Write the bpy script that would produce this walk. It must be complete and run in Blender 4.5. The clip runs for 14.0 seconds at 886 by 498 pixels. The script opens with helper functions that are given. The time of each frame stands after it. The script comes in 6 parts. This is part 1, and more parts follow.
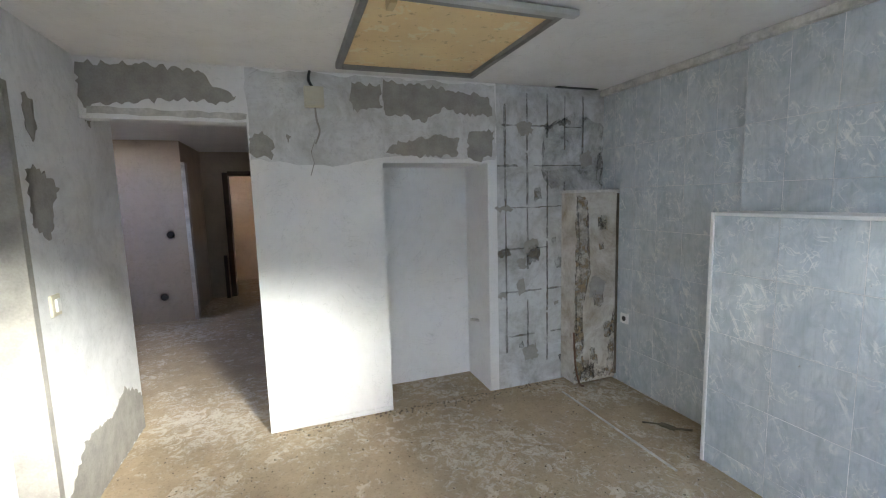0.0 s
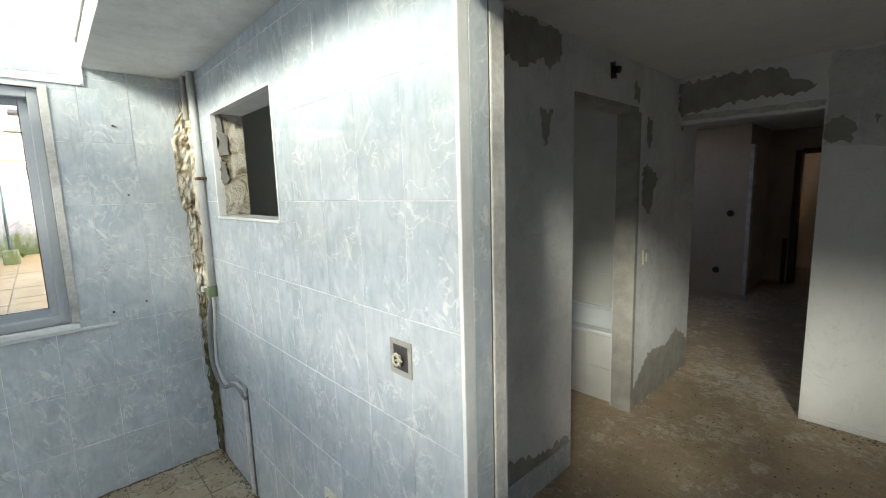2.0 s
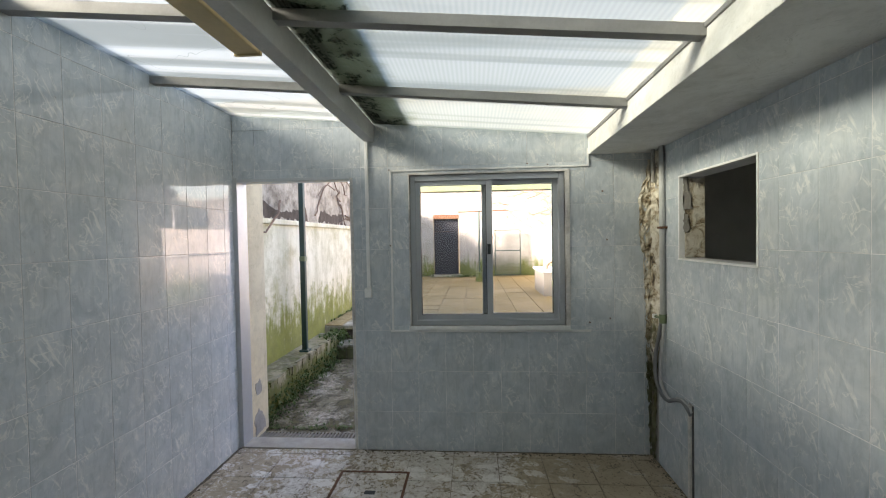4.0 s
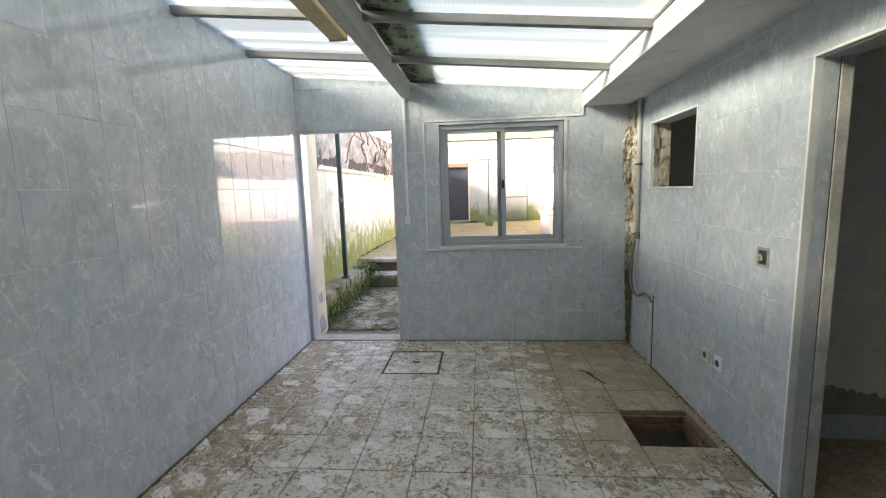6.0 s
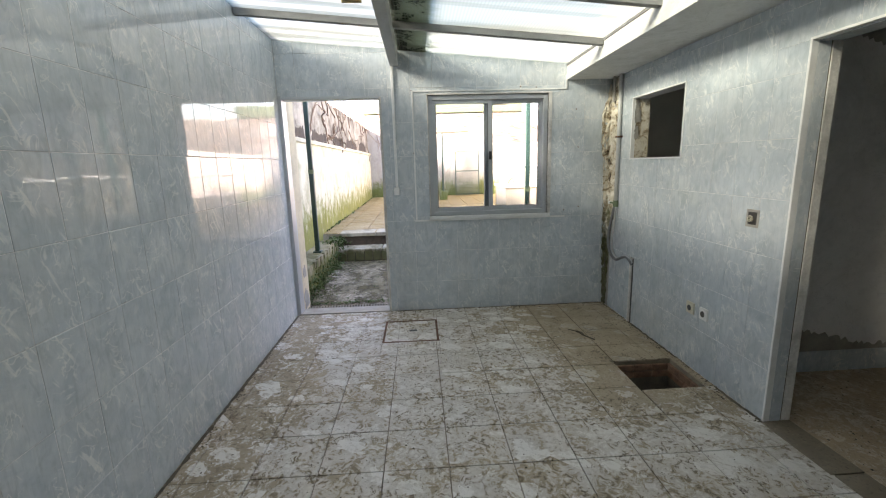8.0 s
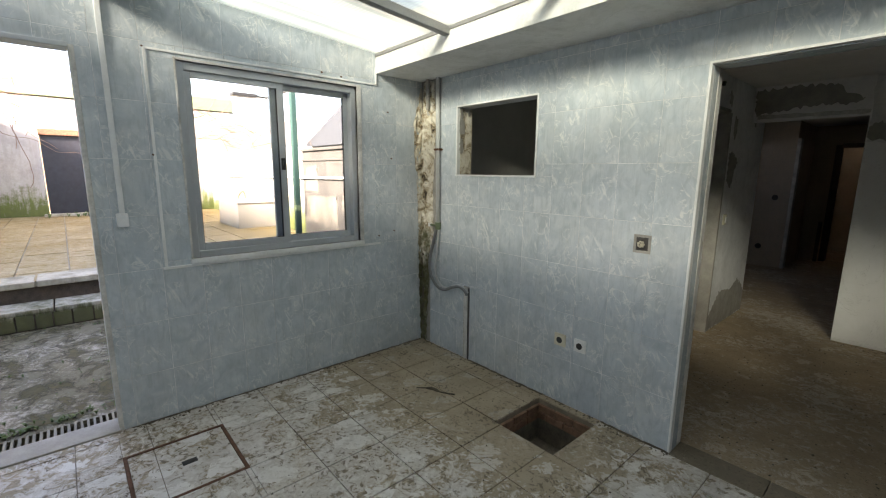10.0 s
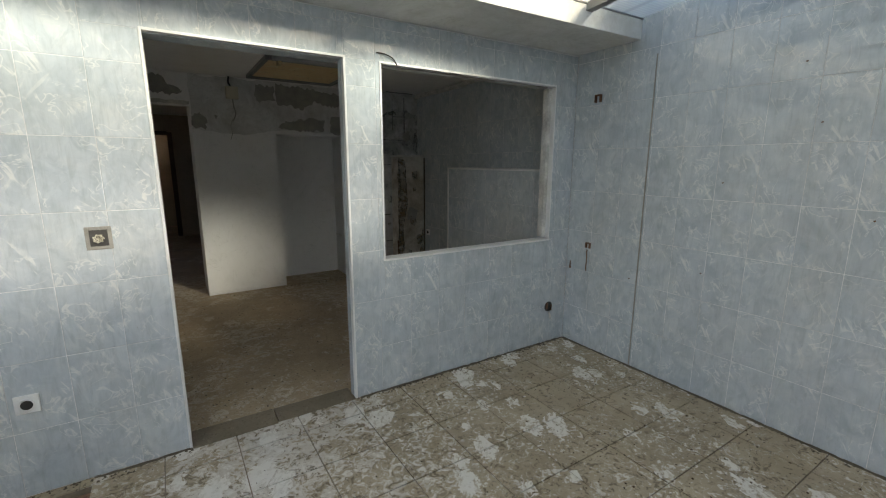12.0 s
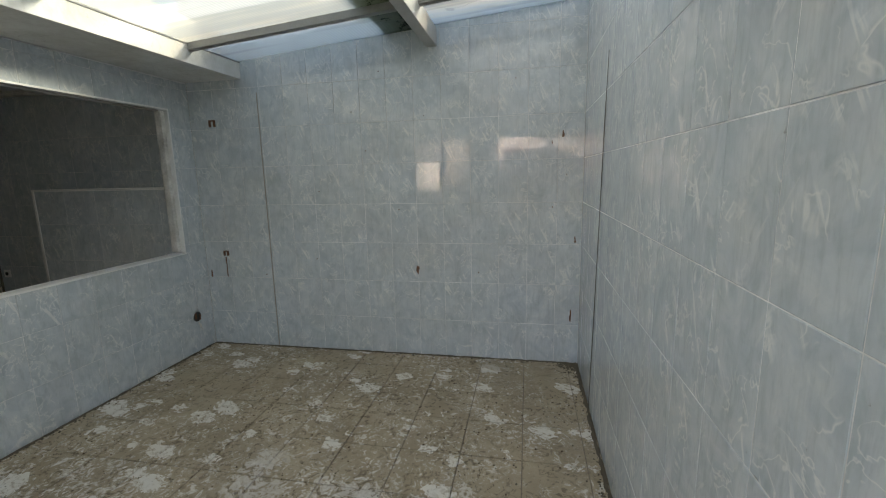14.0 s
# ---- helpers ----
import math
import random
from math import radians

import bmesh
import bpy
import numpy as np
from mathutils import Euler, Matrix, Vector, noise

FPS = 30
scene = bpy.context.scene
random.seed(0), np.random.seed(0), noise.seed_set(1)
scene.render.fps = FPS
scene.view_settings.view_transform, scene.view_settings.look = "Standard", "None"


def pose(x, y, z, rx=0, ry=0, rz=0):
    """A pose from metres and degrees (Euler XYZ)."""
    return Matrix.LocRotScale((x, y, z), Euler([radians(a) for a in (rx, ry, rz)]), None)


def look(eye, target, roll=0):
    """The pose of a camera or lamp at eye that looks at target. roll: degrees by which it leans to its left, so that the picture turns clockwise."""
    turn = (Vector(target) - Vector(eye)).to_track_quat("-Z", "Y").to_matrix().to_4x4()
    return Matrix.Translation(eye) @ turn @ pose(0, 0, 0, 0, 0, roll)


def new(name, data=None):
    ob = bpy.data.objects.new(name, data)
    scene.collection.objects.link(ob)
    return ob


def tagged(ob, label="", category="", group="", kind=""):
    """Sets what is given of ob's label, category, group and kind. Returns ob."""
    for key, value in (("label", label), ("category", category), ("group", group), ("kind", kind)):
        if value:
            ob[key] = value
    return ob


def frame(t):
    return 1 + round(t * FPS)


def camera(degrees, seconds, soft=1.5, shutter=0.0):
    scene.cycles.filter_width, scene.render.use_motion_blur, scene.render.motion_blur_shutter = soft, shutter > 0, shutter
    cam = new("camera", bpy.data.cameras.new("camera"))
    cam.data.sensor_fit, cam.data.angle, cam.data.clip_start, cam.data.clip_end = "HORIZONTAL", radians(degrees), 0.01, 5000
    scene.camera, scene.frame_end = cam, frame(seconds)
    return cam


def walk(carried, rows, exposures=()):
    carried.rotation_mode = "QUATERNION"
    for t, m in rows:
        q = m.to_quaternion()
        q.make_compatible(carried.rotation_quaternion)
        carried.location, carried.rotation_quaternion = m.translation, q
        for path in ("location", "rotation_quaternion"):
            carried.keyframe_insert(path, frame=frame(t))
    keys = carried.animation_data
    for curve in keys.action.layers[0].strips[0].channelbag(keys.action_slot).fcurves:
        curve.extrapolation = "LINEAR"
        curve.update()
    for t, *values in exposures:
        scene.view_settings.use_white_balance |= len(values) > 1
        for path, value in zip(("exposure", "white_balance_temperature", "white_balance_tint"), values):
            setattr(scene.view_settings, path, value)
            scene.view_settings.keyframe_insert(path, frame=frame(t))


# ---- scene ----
cam = camera(91.7, 14.0, soft=1.1)
PATH = [
    (0, (2.715, -0.065, 1.535), (3.374, 1.808, 1.297), -1.6),
    (0.5, (2.700, -0.165, 1.560), (3.041, 1.789, 1.307), -0.8),
    (1, (2.785, -0.235, 1.590), (2.507, 1.727, 1.320), 0.7),
    (1.5, (2.850, -0.455, 1.590), (1.836, 1.248, 1.326), -1.4),
    (2, (2.864, -0.693, 1.596), (1.419, 0.662, 1.324), -1.7),
    (2.5, (2.984, -0.885, 1.619), (1.208, 0.003, 1.383), -1.6),
    (3, (3.127, -1.057, 1.657), (1.168, -0.675, 1.526), -1.7),
    (3.5, (3.220, -1.200, 1.669), (1.221, -1.164, 1.708), -1.0),
    (4, (3.285, -1.309, 1.647), (1.291, -1.452, 1.598), -1.0),
    (4.2, (3.322, -1.321, 1.622), (1.336, -1.534, 1.512), -1.3),
    (6.3, (4.339, -1.453, 1.512), (2.368, -1.592, 1.204), -1.8),
    (6.5, (4.401, -1.486, 1.506), (2.429, -1.581, 1.190), -1.9),
    (7, (4.476, -1.602, 1.495), (2.507, -1.663, 1.147), -2.4),
    (7.2, (4.482, -1.638, 1.494), (2.516, -1.695, 1.133), -2.4),
    (9.3, (3.452, -2.351, 1.494), (1.646, -1.576, 1.122), 0.4),
    (9.5, (3.292, -2.361, 1.478), (1.548, -1.452, 1.115), 0.5),
    (10, (2.970, -2.358, 1.516), (1.491, -1.058, 1.163), 0.5),
    (10.2, (2.895, -2.353, 1.508), (1.640, -0.836, 1.154), 1.0),
    (10.5, (2.783, -2.346, 1.495), (2.008, -0.528, 1.188), 0.8),
    (11, (2.611, -2.334, 1.470), (2.452, -0.365, 1.160), 0.3),
    (11.5, (2.437, -2.292, 1.468), (2.897, -0.371, 1.156), 0.5),
    (12, (2.216, -2.395, 1.467), (3.272, -0.742, 1.074), 0.2),
    (12.5, (2.031, -2.444, 1.452), (3.502, -1.142, 1.078), -0.2),
    (13, (1.875, -2.469, 1.440), (3.616, -1.552, 1.078), -1.3),
    (13.5, (1.725, -2.637, 1.448), (3.616, -2.099, 1.079), -0.5),
    (14, (1.676, -2.801, 1.479), (3.609, -2.420, 1.135), -1.3),
]
walk(cam, [(t, look(eye, target, roll)) for t, eye, target, roll in PATH],
     [(0.0, 7.03, 6900, 34), (0.7, 6.92, 6600, 33), (1.3, 6.17, 6500, 33), (1.5, 5.60, 6700, 33), (2.0, 4.83, 7300, 30), (2.5, 4.34, 7500, 30), (3.5, 3.62, 7780, 31), (4.2, 3.59, 7880, 30),
      (6.5, 4.16, 7800, 31), (9.5, 3.90, 7850, 30), (10.5, 3.97, 7800, 29), (11.0, 4.43, 7800, 30), (11.5, 4.46, 7800, 31), (12.5, 4.52, 7950, 32), (14.0, 4.26, 8050, 30)])

# ---- world, sun, exposure ----
SUN_TO = Vector((0.41, -1.0, 0.44)).normalized()
world = bpy.data.worlds.new("world")
scene.world = world
world.use_nodes = True
_wn = world.node_tree.nodes
_sky = _wn.new("ShaderNodeTexSky")
_sky.sky_type = 'NISHITA'
_sky.sun_disc = False
_sky.sun_elevation = math.asin(SUN_TO.z)
_sky.sun_rotation = math.atan2(SUN_TO.x, SUN_TO.y)
_sky.air_density, _sky.dust_density = 1.0, 1.2
world.node_tree.links.new(_sky.outputs[0], _wn["Background"].inputs[0])
_wn["Background"].inputs[1].default_value = 0.095
sun = new("sun", bpy.data.lights.new("sun", 'SUN'))
sun.data.energy, sun.data.angle, sun.data.color = 5.0, radians(15.0), (1.0, 0.965, 0.905)
sun.matrix_world = look((3, -8, 12), Vector((3, -8, 12)) - SUN_TO)

# ---- materials ----
class Mat:
    """A small builder of node materials."""
    def __init__(self, name, rough=0.6, metal=0.0):
        self.m = bpy.data.materials.new(name)
        self.m.use_nodes = True
        self.t = self.m.node_tree
        self.b = self.t.nodes["Principled BSDF"]
        self.b.inputs["Roughness"].default_value = rough
        self.b.inputs["Metallic"].default_value = metal

    def node(self, kind, **inputs):
        n = self.t.nodes.new(kind)
        return n

    def link(self, a, b):
        self.t.links.new(a, b)

    def coords(self, kind="world", scale=(1, 1, 1), shuffle=False, turn=None):
        if kind == "world":
            out = self.node("ShaderNodeNewGeometry").outputs["Position"]
        else:
            out = self.node("ShaderNodeTexCoord").outputs["Object"]
        mp = self.node("ShaderNodeMapping")
        mp.inputs["Scale"].default_value = scale
        if turn:
            tilt = self.node("ShaderNodeMapping")
            tilt.inputs["Rotation"].default_value = [radians(a) for a in turn]
            self.link(out, tilt.inputs["Vector"])
            out = tilt.outputs[0]
        self.link(out, mp.inputs["Vector"])
        if shuffle:
            info = self.node("ShaderNodeObjectInfo")
            mul = self.node("ShaderNodeMath")
            mul.operation = 'MULTIPLY'
            mul.inputs[1].default_value = 57.0
            self.link(info.outputs["Random"], mul.inputs[0])
            self.link(mul.outputs[0], mp.inputs["Location"])
        return mp.outputs[0]

    def noise(self, co, scale, detail=5.0, rough=0.6, distort=0.0):
        n = self.node("ShaderNodeTexNoise")
        self.link(co, n.inputs["Vector"])
        n.inputs["Scale"].default_value = scale
        n.inputs["Detail"].default_value = detail
        n.inputs["Roughness"].default_value = rough
        n.inputs["Distortion"].default_value = distort
        return n.outputs["Fac"]

    def ramp(self, fac, stops):
        r = self.node("ShaderNodeValToRGB")
        el = r.color_ramp.elements
        while len(el) < len(stops):
            el.new(0.5)
        for e, (p, c) in zip(el, stops):
            e.position = p
            e.color = (c, c, c, 1) if not isinstance(c, tuple) else (*c, 1)
        self.link(fac, r.inputs[0])
        return r.outputs[0]

    def math(self, op, a, b=None):
        n = self.node("ShaderNodeMath")
        n.operation = op
        for i, v in enumerate((a, b)):
            if v is None:
                continue
            if isinstance(v, (int, float)):
                n.inputs[i].default_value = v
            else:
                self.link(v, n.inputs[i])
        return n.outputs[0]

    def mix(self, fac, a, b, mode='MIX'):
        n = self.node("ShaderNodeMix")
        n.data_type = 'RGBA'
        n.blend_type = mode
        for sock, v in ((n.inputs[0], fac), (n.inputs[6], a), (n.inputs[7], b)):
            if isinstance(v, (int, float)):
                sock.default_value = v
            elif isinstance(v, tuple):
                sock.default_value = (*v, 1)
            else:
                self.link(v, sock)
        return n.outputs[2]

    def height(self, which="Z", lo=0.0, hi=1.0):
        s = self.node("ShaderNodeSeparateXYZ")
        self.link(self.node("ShaderNodeNewGeometry").outputs["Position"], s.inputs[0])
        r = self.node("ShaderNodeMapRange")
        r.inputs["From Min"].default_value, r.inputs["From Max"].default_value = lo, hi
        self.link(s.outputs[which], r.inputs["Value"])
        return r.outputs[0]

    def colour(self, v):
        if isinstance(v, tuple):
            self.b.inputs["Base Color"].default_value = (*v, 1)
        else:
            self.link(v, self.b.inputs["Base Color"])
        return self

    def rough(self, v):
        self.link(v, self.b.inputs["Roughness"])
        return self

    def bump(self, h, strength=0.3, dist=0.01):
        n = self.node("ShaderNodeBump")
        n.inputs["Strength"].default_value, n.inputs["Distance"].default_value = strength, dist
        self.link(h, n.inputs["Height"])
        self.link(n.outputs[0], self.b.inputs["Normal"])
        return self


def simple(name, colour, rough=0.6, metal=0.0, vary=0.18, scale=8.0, bump=0.15):
    """One paint or metal with grain and blotches."""
    m = Mat(name, rough, metal)
    co = m.coords()
    n1, n2 = m.noise(co, scale), m.noise(co, scale * 9, 3)
    f = m.math('ADD', m.math('MULTIPLY', n1, 0.7), m.math('MULTIPLY', n2, 0.3))
    dark = tuple(c * (1 - vary) for c in colour)
    light = tuple(min(1, c * (1 + vary)) for c in colour)
    m.colour(m.ramp(f, [(0.3, dark), (0.7, light)]))
    m.bump(n2, bump, 0.004)
    return m.m


def make_wall_tile():
    """Pale blue glaze clouded with grey, feathered with slanting white strokes and broken veins."""
    m = Mat("glazed_blue_tile", 0.1)
    co = m.coords("object", shuffle=True)
    wide = m.coords("object", (1, 1, 0.35), shuffle=True)
    slant = m.coords("object", (1, 1, 0.16), shuffle=True, turn=(0, 28, 0))
    cross = m.coords("object", (1, 1, 0.22), shuffle=True, turn=(0, -34, 0))
    cloud = m.noise(co, 8, 5, 0.62, 0.9)
    base = m.ramp(cloud, [(0.30, (0.455, 0.525, 0.57)), (0.5, (0.55, 0.612, 0.65)), (0.70, (0.645, 0.69, 0.71))])
    streak = m.noise(wide, 20, 4, 0.65, 1.4)
    base = m.mix(m.math('MULTIPLY', m.ramp(streak, [(0.50, 0.0), (0.68, 1.0)]), 0.45), base, (0.36, 0.425, 0.46))
    brushed = m.noise(m.coords("object", (1, 1, 0.07), shuffle=True), 75, 4, 0.7)
    base = m.mix(m.math('MULTIPLY', m.ramp(brushed, [(0.5, 0.0), (0.70, 1.0)]), 0.28), base, (0.36, 0.41, 0.43))
    here = m.ramp(m.noise(co, 6.5, 2), [(0.46, 0.0), (0.56, 1.0)])
    there = m.ramp(m.noise(wide, 8.5, 2), [(0.48, 0.0), (0.58, 1.0)])
    stroke = m.math('MULTIPLY', m.ramp(m.noise(slant, 42, 3, 0.55, 0.35), [(0.60, 0.0), (0.66, 1.0)]), here)
    base = m.mix(m.math('MULTIPLY', stroke, 0.72), base, (0.80, 0.815, 0.80))
    feather = m.math('MULTIPLY', m.ramp(m.noise(cross, 34, 4, 0.6, 0.6), [(0.60, 0.0), (0.68, 1.0)]), there)
    base = m.mix(m.math('MULTIPLY', feather, 0.42), base, (0.77, 0.785, 0.765))
    vein = m.math('ABSOLUTE', m.math('SUBTRACT', m.noise(co, 11, 3, 0.55, 0.8), 0.5))
    vfac = m.math('MULTIPLY', m.ramp(vein, [(0.0, 1.0), (0.024, 0.0)]), here)
    base = m.mix(m.math('MULTIPLY', vfac, 0.7), base, (0.84, 0.845, 0.82))
    w = m.coords()
    dust = m.ramp(m.noise(w, 1.6, 6, 0.7), [(0.45, 0.0), (0.75, 1.0)])
    base = m.mix(m.math('MULTIPLY', dust, 0.26), base, (0.37, 0.36, 0.32))
    fleck = m.ramp(m.noise(w, 38, 3, 0.6), [(0.73, 0.0), (0.76, 1.0)])
    base = m.mix(m.math('MULTIPLY', fleck, 0.5), base, (0.22, 0.19, 0.15))
    m.colour(base)
    m.rough(m.ramp(m.noise(w, 3, 5, 0.7), [(0.35, 0.015), (0.75, 0.07)]))
    m.bump(m.noise(co, 5, 2), 0.02, 0.01)
    m.b.inputs["Specular IOR Level"].default_value = 0.55
    return m.m


def make_white_tile():
    m = Mat("glazed_white_tile", 0.2)
    w = m.coords()
    m.colour(m.ramp(m.noise(w, 3, 6), [(0.3, (0.60, 0.60, 0.57)), (0.7, (0.72, 0.72, 0.69))]))
    m.bump(m.noise(w, 6, 2), 0.05, 0.01)
    return m.m


def make_floor(name, clean, dirt, bias, glossy=0.35, spread=0.16, prints=0.0):
    """Pale tile or screed under mud and dust, scuffed through to the pale surface in places. bias: more means more dirt;
    prints: worn pale foot marks in the mud."""
    m = Mat(name, 0.6)
    w = m.coords()
    big = m.noise(w, 1.1, 4, 0.6, 0.4)
    fine = m.noise(w, 15, 9, 0.85, 0.8)
    speck = m.noise(w, 42, 5, 0.75)
    f = m.math('ADD', m.math('MULTIPLY', big, 0.45), m.math('MULTIPLY', fine, 0.98))
    f = m.math('ADD', f, m.math('ADD', m.math('MULTIPLY', speck, 0.12), bias))
    mask = m.ramp(f, [(0.75 - spread / 2, 0.0), (0.75 + spread / 2, 1.0)])
    base = m.ramp(m.noise(w, 5, 6, 0.7), [(0.3, tuple(c * 0.78 for c in clean)), (0.7, clean)])
    soil = m.ramp(m.noise(w, 2.2, 8, 0.75), [(0.3, tuple(c * 0.72 for c in dirt)), (0.7, tuple(c * 1.2 for c in dirt))])
    crust = m.ramp(speck, [(0.56, 0.0), (0.70, 1.0)])
    soil = m.mix(m.math('MULTIPLY', crust, 0.5), soil, tuple(c * 0.5 for c in dirt))
    col = m.mix(m.math('MULTIPLY', mask, 0.92), base, soil)
    if prints:
        v = m.node("ShaderNodeTexVoronoi")
        v.inputs["Scale"].default_value = 4.2
        m.link(m.coords("world", (1, 0.7, 1)), v.inputs["Vector"])
        wob = m.math('ADD', v.outputs["Distance"], m.math('MULTIPLY', m.noise(w, 13, 7, 0.75, 0.8), 0.7))
        ring = m.math('ABSOLUTE', m.math('SUBTRACT', wob, 0.52))
        marks = m.math('MULTIPLY', m.ramp(ring, [(0.035, 1.0), (0.06, 0.0)]), m.ramp(m.noise(w, 2.3, 5, 0.6), [(0.46, 0.0), (0.52, 1.0)]))
        col = m.mix(m.math('MULTIPLY', marks, prints), col, tuple(c * 1.05 for c in clean))
    grit = m.ramp(m.noise(w, 60, 4, 0.65), [(0.58, 0.0), (0.66, 1.0)])
    col = m.mix(m.math('MULTIPLY', grit, 0.55), col, tuple(c * 0.35 for c in dirt))
    m.colour(col)
    m.rough(m.ramp(mask, [(0.0, glossy), (1.0, 0.85)]))
    m.bump(m.math('ADD', f, m.math('MULTIPLY', speck, 0.3)), 0.4, 0.006)
    return m.m


def make_muddy_tile():
    """White floor tile under a film of dried mud: flecked and scraped in the walked middle, caked at the end of the room
    and in the corner by the wall, with pale worn sole marks and splashes."""
    m = Mat("muddy_floor_tile", 0.6)
    w = m.coords()
    big = m.noise(w, 0.9, 4, 0.6, 0.5)
    patch = m.noise(w, 5.5, 7, 0.68, 1.0)
    clot = m.noise(w, 19, 6, 0.66, 1.6)
    speck = m.noise(w, 48, 5, 0.7)
    east = m.height("X", 2.9, 4.4)
    corner = m.math('MULTIPLY', m.height("Y", -1.10, -0.55), m.height("X", 2.2, 1.5))
    south = m.math('MULTIPLY', m.height("Y", -2.60, -3.15), m.height("X", 3.2, 1.2))
    cake = m.math('MAXIMUM', m.math('MAXIMUM', m.math('MULTIPLY', east, 0.82), corner), m.math('MULTIPLY', south, 0.55))
    tile = m.ramp(m.noise(w, 4, 6, 0.7), [(0.3, (0.56, 0.53, 0.485)), (0.7, (0.74, 0.71, 0.665))])
    mud = m.ramp(m.noise(w, 2.4, 8, 0.72), [(0.3, (0.275, 0.215, 0.142)), (0.7, (0.455, 0.37, 0.258))])
    dark = m.ramp(m.noise(w, 30, 5, 0.7), [(0.35, (0.10, 0.078, 0.052)), (0.7, (0.22, 0.175, 0.12))])
    one = m.math('ADD', 1.0, 0.0)

    def sum_of(*pairs):
        out = 0.0
        for k, f in pairs:
            out = m.math('ADD', m.math('MULTIPLY', f, k), out)
        return out
    film = sum_of((0.62, patch), (0.35, big), (0.62, clot), (0.36, cake), (-0.13, one))
    col = m.mix(m.math('MULTIPLY', m.ramp(film, [(0.685, 0.0), (0.735, 1.0)]), 0.93), tile, mud)
    haze = m.math('MULTIPLY', m.ramp(film, [(0.50, 0.0), (0.68, 1.0)]), 0.42)
    col = m.mix(haze, col, mud)
    clots = m.math('MULTIPLY', m.ramp(sum_of((0.75, clot), (0.25, speck)), [(0.545, 0.0), (0.575, 1.0)]), m.ramp(m.noise(w, 2.0, 4, 0.6), [(0.34, 0.25), (0.54, 1.0)]))
    col = m.mix(m.math('MULTIPLY', clots, 0.8), col, dark)
    # sole marks and splashes, pale where the mud was lifted
    v = m.node("ShaderNodeTexVoronoi")
    v.inputs["Scale"].default_value = 7.0
    v.inputs["Randomness"].default_value = 1.0
    m.link(m.coords("world", (1, 0.62, 1), turn=(0, 0, 24)), v.inputs["Vector"])
    rgb = m.node("ShaderNodeSeparateColor")
    m.link(v.outputs["Color"], rgb.inputs[0])
    size = m.math('ADD', m.math('MULTIPLY', rgb.outputs[0], 0.42), 0.10)
    edge = m.math('ADD', m.math('SUBTRACT', v.outputs["Distance"], size), m.math('MULTIPLY', m.math('SUBTRACT', m.noise(w, 16, 5, 0.65, 0.8), 0.5), 0.9))
    sole = m.ramp(edge, [(0.0, 1.0), (0.02, 0.0)])
    worn = sum_of((0.55, clot), (0.45, m.noise(m.coords("world", (1, 0.5, 1), turn=(0, 0, 35)), 34, 4, 0.6, 0.7)))
    sole = m.math('MULTIPLY', sole, m.ramp(worn, [(0.43, 0.05), (0.50, 1.0)]))
    some = m.math('MULTIPLY', m.ramp(rgb.outputs[1], [(0.34, 0.0), (0.38, 1.0)]), m.math('SUBTRACT', 1.0, m.math('MULTIPLY', corner, 0.8)))
    col = m.mix(m.math('MULTIPLY', m.math('MULTIPLY', sole, some), 0.95), col, (0.74, 0.715, 0.665))
    flake = m.math('MULTIPLY', m.ramp(sum_of((0.7, clot), (0.3, speck)), [(0.425, 1.0), (0.455, 0.0)]), m.ramp(m.noise(w, 1.8, 4, 0.6), [(0.42, 0.0), (0.54, 1.0)]))
    col = m.mix(m.math('MULTIPLY', m.math('MULTIPLY', flake, m.math('SUBTRACT', 1.0, corner)), 0.8), col, (0.70, 0.675, 0.62))
    line = m.math('ABSOLUTE', m.math('SUBTRACT', m.noise(w, 6.5, 5, 0.6, 1.8), 0.5))
    scrape = m.math('MULTIPLY', m.ramp(line, [(0.0, 1.0), (0.012, 0.0)]), m.ramp(m.noise(w, 3.4, 3), [(0.48, 0.0), (0.58, 1.0)]))
    col = m.mix(m.math('MULTIPLY', m.math('MULTIPLY', scrape, m.math('SUBTRACT', 1.0, corner)), 0.7), col, (0.72, 0.70, 0.65))
    grit = m.ramp(m.noise(w, 75, 3, 0.6), [(0.66, 0.0), (0.71, 1.0)])
    col = m.mix(m.math('MULTIPLY', grit, 0.6), col, (0.09, 0.07, 0.045))
    m.colour(col)
    m.rough(m.ramp(film, [(0.5, 0.38), (0.8, 0.85)]))
    m.bump(sum_of((0.8, film), (0.5, clots), (0.3, speck)), 0.45, 0.005)
    return m.m


def make_plaster(name, colour, stain, amount=0.5, scale=1.8, bump=0.25):
    """Old painted plaster with soft stains, damp and fine cracks."""
    m = Mat(name, 0.8)
    w = m.coords()
    s1 = m.ramp(m.noise(w, scale, 8, 0.72, 0.6), [(0.42, 0.0), (0.72, 1.0)])
    s2 = m.ramp(m.noise(w, scale * 7, 6, 0.7), [(0.5, 0.0), (0.8, 1.0)])
    col = m.mix(m.math('MULTIPLY', s1, amount), colour, stain)
    col = m.mix(m.math('MULTIPLY', s2, amount * 0.5), col, tuple(c * 0.75 for c in stain))
    crack = m.math('ABSOLUTE', m.math('SUBTRACT', m.noise(w, 2.3, 5, 0.65, 1.2), 0.5))
    col = m.mix(m.math('MULTIPLY', m.ramp(crack, [(0.0, 1.0), (0.004, 0.0)]), 0.25), col, tuple(c * 0.4 for c in stain))
    m.colour(col)
    m.bump(m.math('ADD', m.noise(w, 30, 6), m.math('MULTIPLY', m.noise(w, 5, 3), 1.5)), bump, 0.006)
    return m.m


